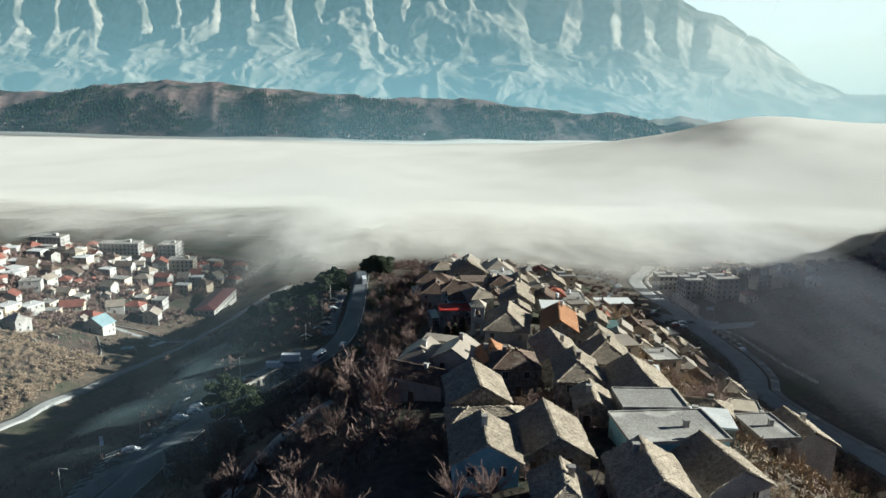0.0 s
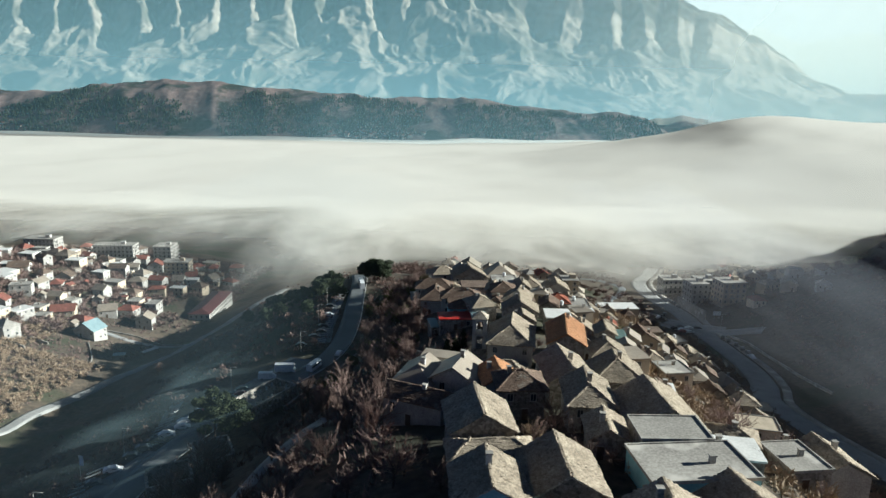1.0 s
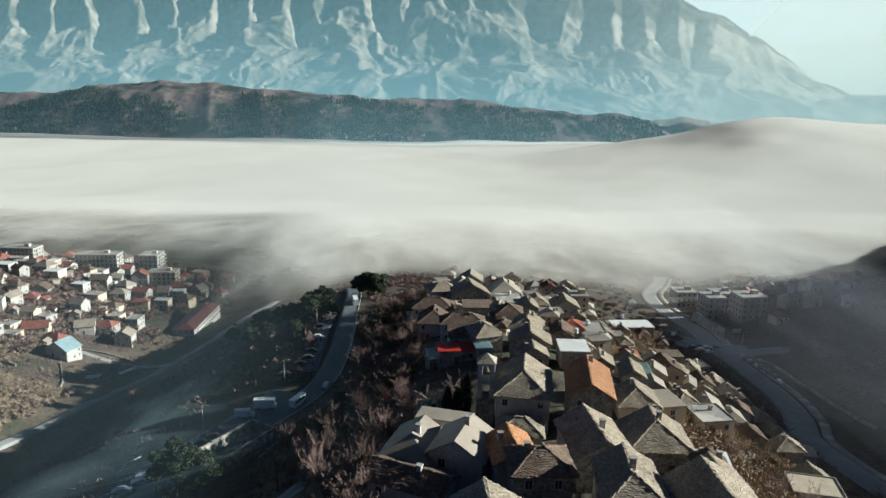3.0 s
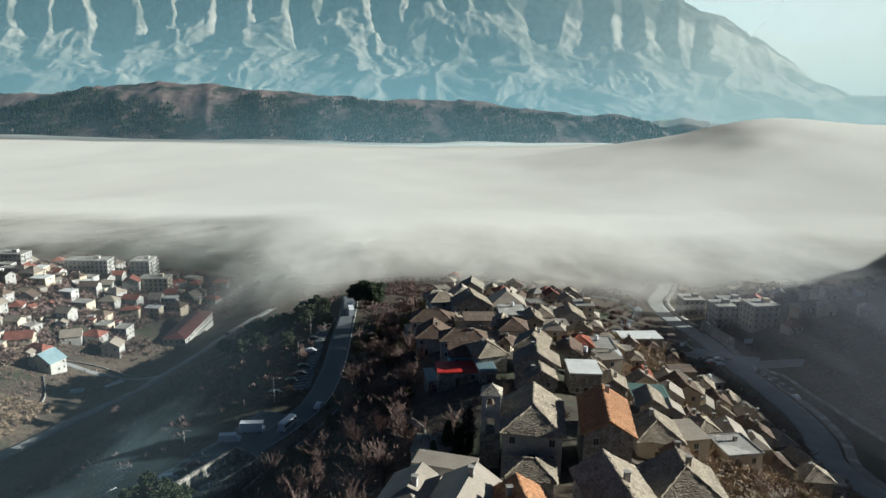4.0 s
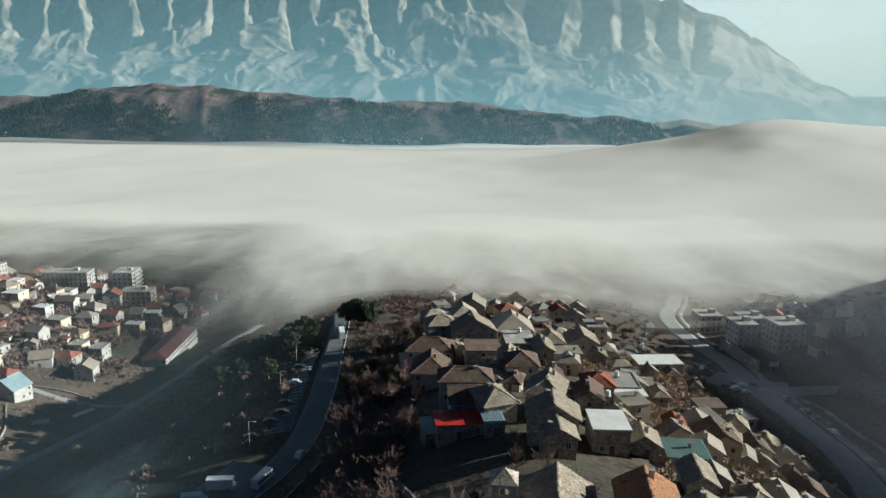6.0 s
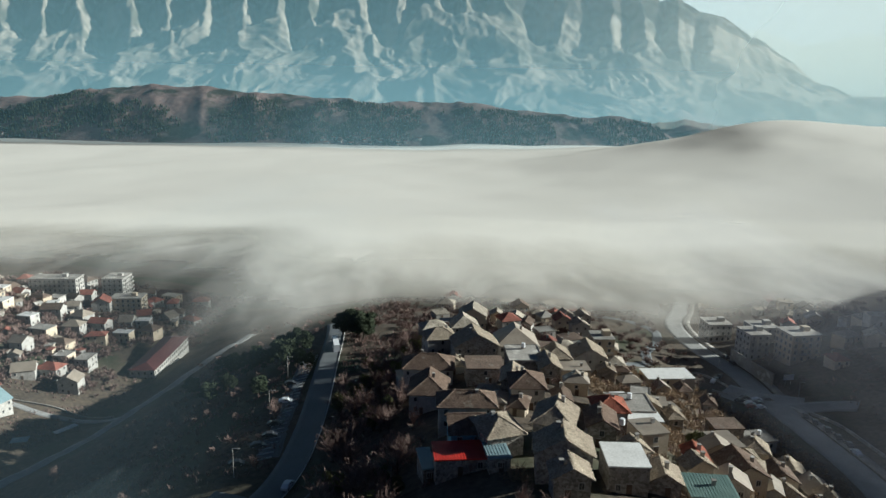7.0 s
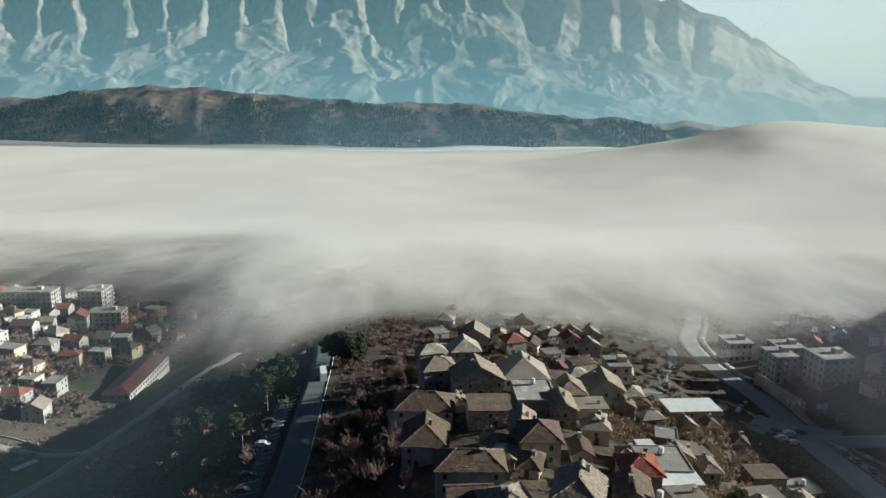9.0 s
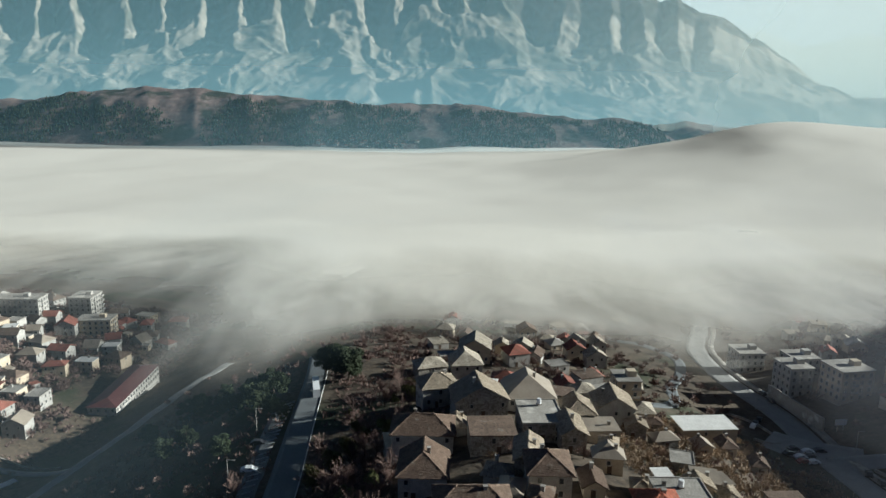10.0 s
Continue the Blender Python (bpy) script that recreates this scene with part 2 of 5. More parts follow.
GX = stretch(-300, 260, 3.5, 2600, 22)
GY = np.concatenate([np.arange(-160, 40, 12.0), np.arange(40, 560, 3.5), np.arange(560, 760, 12.0), np.geomspace(770, 4700, 18)])
GXX, GYY = np.meshgrid(GX, GY, indexing="ij")
GZ = sum(land(GXX + a, GYY + b) for a in (-8, 0, 8) for b in (-10, 0, 10)) / 9
ROUGH = np.clip(np.minimum(np.abs(GXX + 66) / 60, np.abs(GXX - 115) / 60), 0.12, 1)
GZ = GZ + ROUGH * (fbm(GXX, GYY, 45, 4, 3) * 5.0)


def ground_z(x, y):
    """Height of the ground sheet under a place."""
    i = int(np.clip(np.searchsorted(GX, x) - 1, 0, len(GX) - 2))
    j = int(np.clip(np.searchsorted(GY, y) - 1, 0, len(GY) - 2))
    u, v = (x - GX[i]) / (GX[i + 1] - GX[i]), (y - GY[j]) / (GY[j + 1] - GY[j])
    return float(GZ[i, j] * (1 - u) * (1 - v) + GZ[i + 1, j] * u * (1 - v) + GZ[i, j + 1] * (1 - u) * v + GZ[i + 1, j + 1] * u * v)


# ---- mesh helpers ----
def grid_mesh(name, xx, yy, zz, material, smooth=True):
    a, b = xx.shape
    co = np.stack([xx, yy, zz], -1).reshape(-1, 3)
    k = np.arange(a * b).reshape(a, b)
    faces = np.stack([k[:-1, :-1], k[1:, :-1], k[1:, 1:], k[:-1, 1:]], -1).reshape(-1, 4)
    me = bpy.data.meshes.new(name)
    me.from_pydata(co.tolist(), [], faces.tolist())
    me.materials.append(material)
    if smooth:
        me.polygons.foreach_set("use_smooth", [True] * len(me.polygons))
    return me


def part(name, bm, material, parent=None, label=""):
    me = bpy.data.meshes.new(name)
    bm.to_mesh(me)
    bm.free()
    me.materials.append(M[material] if isinstance(material, str) else material)
    ob = new(name, me)
    if parent:
        ob.parent = parent
    return tagged(ob, label) if label else ob


def raw_part(name, verts, faces, material, parent=None, label=""):
    me = bpy.data.meshes.new(name)
    me.from_pydata(verts, [], faces)
    me.materials.append(M[material] if isinstance(material, str) else material)
    ob = new(name, me)
    if parent:
        ob.parent = parent
    return tagged(ob, label) if label else ob


def thing(name, m, label, category, group=""):
    ob = new(name)
    ob.matrix_basis = m
    return tagged(ob, label, category, group)


# ---- ground, mist, distance ----
tagged(new("ground", grid_mesh("ground", GXX, GYY, GZ, M["ground"])), "brown winter hillside of dry grass and bare earth", "ground", kind="structure")


def sheet(name, x0, x1, y0, y1, nx, ny, height, material, label, bow=0.0, hang=1.0):
    """A soft sheet of mist; with bow its near edge hangs back on both sides of the spur."""
    xx, yy = np.meshgrid(np.linspace(x0, x1, nx), np.linspace(0, 1, ny), indexing="ij")
    near = y0 + bow * np.clip(xx + 85, 0, 900) + (hang * np.clip(-95 - xx, 0, 110) if bow else 0)
    yy = near + (y1 - near) * yy
    zz = height(xx, yy)
    me = grid_mesh(name, xx, yy, zz, material)
    above = [z - ground_z(x, y) for x, y, z in zip(xx.ravel(), yy.ravel(), zz.ravel())]
    me.attributes.new("above_ground", "FLOAT", "POINT").data.foreach_set("value", above)
    return tagged(new(name, me), label, "fog", kind="stuff")


def fog_top(x, y):
    # one soft round swell of fog to the east over a raised shelf that falls away to the west
    shelf = 118 / (1 + np.exp(-(x - 450) / 230)) * np.exp(-((y - 1650) / 480) ** 2)
    dome = 34 * np.exp(-((x - 640) / 200) ** 2) * np.exp(-((y - 1650) / 330) ** 2)
    rise = np.clip((1250 - y) / 850, 0, 1)
    return -14 + 58 * rise * rise * (3 - 2 * rise) + shelf + dome + fbm(x, y, 330, 4, 11) * 11


sheet("fog_bank", -2900, 2900, 400, 3500, 200, 180, fog_top, fog_mat("fog_top", (0.69, 0.675, 0.63), 1.0, (455, 190, 160, 0.07), 130, 1, (3000, 3400, 300), even=0.96), "thick white morning fog filling the valley", 0.07)
for k, (dz, peak, y0, width, reach) in enumerate([(-4, 0.6, 385, 170, 280), (-11, 0.5, 335, 170, 280)]):
    sheet("fog_layer", -900, 900, y0 - 75, 1000, 120, 80, lambda x, y: fog_top(x, y) + dz + fbm(x, y, 140, 3, 20 + k) * 7,
          fog_mat("fog_veil", (0.82, 0.80, 0.75), peak, (y0, width, reach, 0.09), 70, 5 + k, (760, 980, 160), even=0.9, hang=1.15), "thin ragged mist at the edge of the fog", 0.09, 1.15)


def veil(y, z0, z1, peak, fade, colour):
    """An upright tinted sheet across the whole view that paints distance haze by its colour."""
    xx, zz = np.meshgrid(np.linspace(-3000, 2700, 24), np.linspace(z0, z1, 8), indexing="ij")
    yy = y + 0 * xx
    tagged(new("haze_tint_sheet", grid_mesh("haze_tint_sheet", xx, yy, zz, fog_mat("haze", colour, peak, None, 600, 3, None, None, fade, 1.0, 1.0))), "upright tinted sheet painting aerial haze before the mountains", "haze", kind="stuff")


# haze painted as sheet colour: teal before ridge and mountain, pale before the sky
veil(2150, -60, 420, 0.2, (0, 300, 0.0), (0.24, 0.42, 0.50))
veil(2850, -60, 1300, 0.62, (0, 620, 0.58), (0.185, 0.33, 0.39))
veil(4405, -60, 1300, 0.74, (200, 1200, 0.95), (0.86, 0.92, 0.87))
# added cream sheet: the glow towards the sun is put in as its colour
xx, zz = np.meshgrid(np.linspace(-500, 2700, 24), np.linspace(-60, 1300, 8), indexing="ij")
tagged(new("haze_tint_sheet", grid_mesh("haze_tint_sheet", xx, 2780 + 0 * xx, zz, fog_mat("painted_sun_glow", (0.95, 0.95, 0.84), 0.36, None, 6000, 6, None, (2500, 2780, 2300, 1000), None, 1.0, 1.0))), "pale sheet painting the haze's glow towards the low sun", "haze", kind="stuff")
# haze sheets added to lighten the lower ground, and mist drifting over the car park
def over_ground(x, y, up, seed):
    """A height that follows the eased land."""
    z = sum(land(x + p, y + q) for p in (-24, 0, 24) for q in (-24, 0, 24)) / 9
    return z + up + fbm(x, y, 60, 3, seed) * 6


sheet("mist_wisp", -175, -30, 60, 330, 50, 70, lambda x, y: over_ground(x, y, 5, 33),
      fog_mat("wisp", (0.62, 0.86, 0.92), 0.24, None, 34, 14, None, (-82, 158, 36, 95), thin=9.0), "thin wisp of mist drifting over the road")
# added bluish sheet above the west side, lifts the spur's shade by its colour
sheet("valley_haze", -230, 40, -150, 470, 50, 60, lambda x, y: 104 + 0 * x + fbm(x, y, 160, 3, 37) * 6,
      fog_mat("valley_haze", (0.46, 0.66, 0.78), 0.06, None, 90, 17, side=(-78, 205, 84, 330), thin=20.0), "added blue-grey haze sheet that lightens the spur's shade")
# its grey counterpart on the east, added to brighten the shaded valley floor
sheet("valley_haze", 0, 360, -250, 720, 50, 60, lambda x, y: 84 + 0 * x + np.clip(x - 150, 0, 200) * 0.42 + fbm(x, y, 160, 3, 38) * 6,
      fog_mat("valley_haze", (0.62, 0.66, 0.76), 0.16, None, 120, 18, side=(170, 250, 130, 380), thin=22.0), "added grey haze sheet that lightens the shaded valley")


def hill_mesh(name, xx, yy, zz, material, label, category):
    return tagged(new(name, grid_mesh(name, xx, yy, zz, material)), label, category, kind="structure")


def ridged(x, y, size, octaves=4, seed=0):
    total, amp, s = 0.0, 1.0, 1.0 / size
    for k in range(octaves):
        v = 1 - np.abs(2 * value_noise(x * s, y * s, seed + k) - 1)
        total = total + amp * v * v
        amp, s = amp * 0.5, s * 2.1
    return total


def mountain():
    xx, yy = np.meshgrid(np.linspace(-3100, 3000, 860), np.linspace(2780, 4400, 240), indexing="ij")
    t = (yy - 2780) / (4300 - 2780)
    # skyline falls away to the east
    crest = np.interp(xx, [-3300, -1200, 0, 1040, 1236, 1400, 1530, 1700, 1800, 1900, 2100, 3400], [1010, 960, 910, 745, 690, 615, 545, 455, 390, 300, 190, 120])
    foot = np.interp(xx, [-3300, 0, 900, 1800, 3400], [60, 50, 30, 10, 0])
    k = crest / 900
    steep = np.clip((t - 0.5) / 0.5, 0, 1)
    z = foot + 300 * k * np.clip(t / 0.52, 0, 1) ** 1.1 + (crest - foot - 300 * k) * steep ** 1.15
    # long spurs run down the upper face, each splitting into smaller ones lower down
    warp = fbm(xx, yy * 0.4, 620, 3, 40) * 190 + fbm(xx, yy, 150, 3, 47) * 30
    lean = xx + np.interp(xx, [-2200, -900, 200, 1600], [0.42, 0.16, 0.03, -0.3]) * (yy - 3600) + warp
    cell = np.floor(lean / 205)
    size = 0.75 + 0.5 * value_noise(cell, cell * 0, 44)
    spur = np.abs((lean / 205 - cell) * 2 - 1)
    spur2 = np.abs(((lean / 82 + fbm(xx, yy * 0.5, 170, 2, 41) * 0.9 + 0.3) % 1.0) * 2 - 1)
    spur3 = np.abs(((lean / 34 + fbm(xx, yy * 0.5, 90, 2, 42) * 0.9) % 1.0) * 2 - 1)
    start = np.interp(xx, [-2000, -900, -300, 800], [0.5, 0.6, 0.66, 0.6]) + 0.22 * (value_noise(xx / 150, yy * 0, 45) - 0.5)
    grow = np.clip((t - start) / 0.09, 0, 1) * np.clip((1.14 - t) / 0.2, 0, 1)
    fade = np.clip(k, 0.2, 1) * np.interp(xx, [200, 900, 1500], [1, 0.62, 0.4])
    z = z - grow * fade * size * 122 * (1 - spur) ** 1.2
    z = z - np.clip((t - start + 0.1) / 0.25, 0, 1) * fade * (15 * (1 - spur2) + 5 * (1 - spur3))
    # rounded foothills below, cut by branching gullies
    low = np.clip(t / 0.1, 0, 1) * np.clip((0.86 - t) / 0.3, 0, 1)
    wx, wy = xx + fbm(xx, yy, 300, 3, 51) * 190, yy + fbm(xx, yy, 300, 3, 52) * 190
    z = z + low * (ridged(wx, wy * 0.75, 430, 4, 50) - 0.9) * 46
    z = z + low * (ridged(wx + 0.3 * wy, wy * 0.8, 120, 4, 53) - 0.9) * 11
    z = z + ((ridged(wx * 0.5 + xx * 0.5, yy, 70, 2, 64) - 0.75) * 4.5 + (ridged(xx, wy * 0.3 + yy * 0.7, 31, 2, 66) - 0.75) * 1.6) * np.clip(t / 0.2, 0.15, 1)
    z = z + fbm(xx, yy, 60, 4, 60, 0.6) * 3 * np.clip(t / 0.2, 0.15, 1)
    z = np.where(t > 1, z - (t - 1) * 900, z)
    hill_mesh("mountain", xx, yy, z, M["rock"], "bare limestone mountain with deep gullies and scrubby foothills", "mountain")


def far_range():
    xx, yy = np.meshgrid(np.linspace(900, 3800, 120), np.linspace(4420, 4850, 30), indexing="ij")
    t = (yy - 4420) / 330
    crest = np.interp(xx, [900, 1560, 1700, 1780, 1860, 2050, 2350, 3800], [300, 440, 560, 590, 560, 500, 560, 640]) + fbm(xx, yy * 0, 200, 4, 71) * 26
    z = crest * np.where(t < 1, t, 2 - t)
    hill_mesh("far_range", xx, yy, z, M["rock"], "pale far mountain range under the sky", "mountain")
    for x0, y0, xs, cs, seed in ((500, 2560, [500, 640, 800, 960, 1150, 1400, 1700, 3600], [-30, 40, 92, 78, 66, 50, 62, 70], 75), (800, 2990, [800, 1000, 1300, 1700, 2300, 3600], [20, 110, 165, 150, 190, 180], 77)):
        xx, yy = np.meshgrid(np.linspace(x0, 3600, 190), np.linspace(y0, y0 + 560, 60), indexing="ij")
        t = (yy - y0) / 420
        crest = np.interp(xx, xs, cs) + fbm(xx, yy, 230, 4, seed) * 34
        z = -40 + (crest + 40) * np.where(t < 1, np.clip(t, 0, 1) ** 0.8, 1 - 0.5 * (t - 1)) + (ridged(xx + 0.4 * yy, yy * 0.6, 150, 4, seed + 1) - 0.9) * 16 * np.clip(t * 2, 0, 1)
        hill_mesh("low_hills", xx, yy, z, M["hill"], "low scrubby hills behind the valley", "hill")


def near_ridge():
    xx, yy = np.meshgrid(np.linspace(-2300, 950, 330), np.linspace(2280, 2900, 80), indexing="ij")
    t = (yy - 2280) / 380
    crest = np.interp(xx, [-2300, -1750, -1500, -1220, -1000, -700, -400, -60, 150, 350, 480, 620, 700, 950], [95, 112, 140, 172, 158, 140, 124, 118, 100, 80, 84, 55, 10, -40])
    crest = crest + fbm(xx, yy, 210, 4, 80) * 22
    z = -25 + (crest + 25) * np.where(t < 1, np.sin(np.clip(t, 0, 1) * math.pi / 2) ** 1.1, 1 - (t - 1) * 0.5)
    z = z + (ridged(xx + 0.35 * yy, yy * 0.5, 170, 4, 85) - 0.9) * 13 * np.clip(t * 2.2, 0, 1) * np.clip((1.25 - t) * 3, 0, 1)
    hill_mesh("forest_ridge", xx, yy, z, M["hill"], "long brown scrub ridge with a belt of dark forest", "hill")
    # the forest belt: many small conifers
    rng = np.random.default_rng(5)
    n = 4600
    gx, gy = rng.uniform(-2250, 640, n * 3), rng.uniform(2300, 2560, n * 3)
    keep = (fbm(gx, gy, 160, 3, 90) + 0.25 * (1 - np.abs((gy - 2400) / 130)) + 0.05 * np.clip(gx / 600, -1, 1)) > 0.02
    gx, gy = gx[keep][:n], gy[keep][:n]
    ix = np.clip(np.round((gx + 2300) / 3250 * 329).astype(int), 0, 329)
    iy = np.clip(np.round((gy - 2280) / 620 * 79).astype(int), 0, 79)
    gz_ = z[ix, iy]
    hgt, rad = rng.uniform(7, 15, len(gx)), rng.uniform(2.2, 4.2, len(gx))
    verts, faces = [], []
    for x, y, b, h, r in zip(gx, gy, gz_, hgt, rad):
        k = len(verts)
        verts += [(x + r * math.cos(a), y + r * math.sin(a), b - 1) for a in (0.3, 1.55, 2.8, 4.1, 5.3)] + [(x, y, b + h)]
        faces += [(k + i, k + (i + 1) % 5, k + 5) for i in range(5)]
    tagged(raw_part("conifer_forest", verts, faces, "pine"), "dark conifer forest along the lower ridge", "forest", kind="stuff")
    # a hamlet of white specks at its foot
    for k in range(34):
        x, y = rng.normal(-330, 130) if k < 24 else rng.uniform(-1700, 500), rng.uniform(2300, 2345)
        i, j = int((x + 2300) / 3250 * 329), int((y - 2280) / 620 * 79)
        cottage(x, y, z[i, j], rng.uniform(-30, 30), rng.uniform(9, 16), 8, 6)


def cottage(x, y, z, rot, w, d, h):
    c = thing("cottage", pose(x, y, z, 0, 0, rot), "tiny white cottage at the foot of the forest ridge", "house", "far hamlet")
    part("wall", box(0, 0, h / 2 - 1, w, d, h + 2), "white", c)
    raw_part("roof", [(-w / 2 - .5, -d / 2 - .5, h), (w / 2 + .5, -d / 2 - .5, h), (w / 2 + .5, d / 2 + .5, h), (-w / 2 - .5, d / 2 + .5, h), (-w / 2, 0, h + 3), (w / 2, 0, h + 3)],
             [(0, 1, 5, 4), (2, 3, 4, 5), (1, 2, 5), (3, 0, 4), (3, 2, 1, 0)], "redroof", c)


def box(x, y, z, sx, sy, sz, bm=None, rot=0.0, bevel=0.0):
    bm = bm or bmesh.new()
    out = bmesh.ops.create_cube(bm, size=1, matrix=Matrix.Translation((x, y, z)) @ Matrix.Rotation(rot, 4, "Z") @ Matrix.Diagonal((sx, sy, sz, 1)))
    if bevel:
        es = list({e for v in out["verts"] for e in v.link_edges})
        bmesh.ops.bevel(bm, geom=es, offset=bevel, segments=2, affect="EDGES")
    return bm


mountain()
far_range()
near_ridge()


# ---- roads ----
def smooth_line(points, step=3.0):
    """A rounded line through the points (Catmull-Rom), at even steps."""
    p = [Vector(points[0]) * 2 - Vector(points[1])] + [Vector(q) for q in points] + [Vector(points[-1]) * 2 - Vector(points[-2])]
    out = []
    for a, b, c, d in zip(p, p[1:], p[2:], p[3:]):
        n = max(2, int((c - b).length / step))
        for k in range(n):
            t = k / n
            out.append(0.5 * (2 * b + (c - a) * t + (2 * a - 5 * b + 4 * c - d) * t * t + (3 * b - a - 3 * c + d) * t ** 3))
    return out + [p[-2]]


def ribbon(name, points, width, material, label, lift=0.12, across=6, offset=0.0, dash=None, parent=None, thick=0.0):
    """A strip laid over the ground along a line, with sides that go into the soil."""
    line = smooth_line(points)
    verts, faces, row = [], [], []
    for k, p in enumerate(line):
        d = (line[min(k + 1, len(line) - 1)] - line[max(k - 1, 0)]).normalized()
        s = Vector((d.y, -d.x))
        mid = p + s * offset
        zs = [ground_z(*(mid + s * (width * (i / across - 0.5)))) for i in range(across + 1)]
        zmid = 0.5 * (sum(zs) / len(zs) + max(zs))
        row.append(len(verts))
        for i in range(across + 1):
            q = mid + s * (width * (i / across - 0.5))
            verts.append((q.x, q.y, 0.35 * zs[i] + 0.65 * zmid + lift if width > 2 else max(zs[i], zmid) + lift))
        for i in (0, across):
            x, y, z = verts[row[-1] + i]
            verts.append((x, y, z - 3.0 if width > 2 else z - 0.3))
    for k in range(len(row) - 1):
        if dash and (k % dash[1]) >= dash[0]:
            continue
        a, b = row[k], row[k + 1]
        faces += [(a + i, a + i + 1, b + i + 1, b + i) for i in range(across)]
        faces += [(a + across + 1, a, b, b + across + 1), (a + across, a + across + 2, b + across + 2, b + across)]
    ob = raw_part(name, verts, faces, material)
    ob.data.polygons.foreach_set("use_smooth", [width > 2] * len(ob.data.polygons))
    return tagged(ob, label, "road", kind="structure")


ROAD_W = [(-84, 40), (-79, 100), (-76, 130), (-75, 155), (-70, 180), (-60, 207), (-50, 234), (-50, 262), (-53, 292), (-57, 322), (-60, 345), (-64, 372), (-70, 400)]
ROAD_E = [(126, 90), (118, 150), (104, 205), (102, 232), (110, 256), (115, 284), (115, 315), (113.5, 340), (114.5, 376), (110, 425), (114, 475), (132, 525), (150, 580)]
ribbon("road_west", ROAD_W, 8.5, "asphalt", "grey asphalt hillside road with white edge lines")
for off in (-3.6, 3.6):
    ribbon("edge_line", ROAD_W, 0.2, "paint", "white painted road edge line", 0.22, 1, off)
ribbon("centre_line", ROAD_W, 0.18, "paint", "white painted centre line", 0.22, 1)
ribbon("car_park", [(-76, 170), (-70, 190), (-63, 210), (-57, 230)], 16, "asphalt", "asphalt car park beside the hillside road", 0.06, 8)
ribbon("parking_strip", [(-86, 118), (-83, 140), (-78, 160)], 7, "asphalt", "asphalt parking strip with painted bays", 0.05, 4)
ribbon("parking_strip", [(-57.5, 250), (-60, 280), (-64, 310), (-67, 335)], 6, "asphalt", "asphalt parking strip with painted bays", 0.05, 4)
ribbon("road_east", ROAD_E, 10, "gravel", "pale worn road curving below the village")
ribbon("road_edge", ROAD_E, 3.0, "concrete", "pale concrete shoulder of the curving road", 0.3, 2, 7.5)
ribbon("road_spur", [(114, 336), (124, 338), (133, 337), (141, 332)], 9, "gravel", "pale side road leaving the junction", 0.16)
ribbon("junction", [(98, 352), (106, 346), (116, 342), (124, 338)], 20, "gravel", "worn asphalt junction and parking ground", 0.1, 10)
ribbon("road_loop", [(62, 371), (74, 380), (80, 404), (92, 430), (97, 458), (88, 482), (70, 500)], 5, "asphalt", "narrow concrete lane below the houses")
ribbon("lane_west", [(-176, 190), (-170, 215), (-168, 238), (-165, 265), (-160, 290), (-152, 318), (-149, 345), (-147, 365), (-143, 390), (-136, 420), (-128, 450)], 5, "gravel", "gravel lane along the valley bottom", 0.2, 4)
ribbon("lane_field", [(-149, 350), (-168, 352), (-190, 350), (-206, 352)], 3.4, "gravel", "gravel lane beside the field", 0.2, 3)
ribbon("footpath", [(-40, 92), (-38.5, 106), (-38, 122), (-36, 134), (-33, 150)], 3, "gravel", "earth footpath below the houses", 0.2, 3)


def bays(name, cx, cy, rot, n, pitch, length):
    """Short painted bay lines in a row."""
    g = thing(name, pose(cx, cy, 0), "row of short white painted parking bay lines", "road marking")
    r = radians(rot)
    for k in range(n):
        bx, by = -math.sin(r) * pitch * k, math.cos(r) * pitch * k
        a, b = (bx, by), (bx + math.cos(r + 0.35) * length, by + math.sin(r + 0.35) * length)
        w = 0.07
        v = []
        for (px, py) in (a, b):
            for sgn in (-1, 1):
                qx, qy = px - math.sin(r) * w * sgn, py + math.cos(r) * w * sgn
                v.append((qx, qy, ground_z(cx + px, cy + py) + 0.42))
        v += [(x, y, z - 0.6) for x, y, z in v]
        raw_part("bay_line", v, [(0, 2, 3, 1), (0, 4, 6, 2), (1, 3, 7, 5), (0, 1, 5, 4), (2, 6, 7, 3)], "paint", g)


bays("bay_marking", -88.5, 118, 8, 13, 3.0, 4.5)
bays("bay_marking", -83.5, 164, 17, 17, 3.0, 4.5)
bays("bay_marking", -60.5, 248, 5, 30, 3.0, 4.5)


# ---- houses ----
M["maroon"] = mat("maroon_roof_sheet", (0.07, 0.026, 0.026), (0.12, 0.042, 0.038), 0.3, 0.6, 0.01, 5.0)
M["redmetal"] = mat("red_sheet_metal", (0.42, 0.03, 0.02), (0.60, 0.05, 0.035), 0.4, 0.5, 0.01, 5.0)
M["bluemetal"] = mat("blue_sheet_metal", (0.19, 0.27, 0.29), (0.28, 0.37, 0.39), 0.4, 0.5, 0.01, 5.0)
M["greenmetal"] = mat("green_sheet_metal", (0.12, 0.19, 0.17), (0.2, 0.28, 0.25), 0.4, 0.5, 0.01, 5.0)
M["whiteroof"] = mat("white_flat_roof", (0.55, 0.54, 0.51), (0.75, 0.74, 0.71), 0.3, 0.8, 0.01, 3.0)
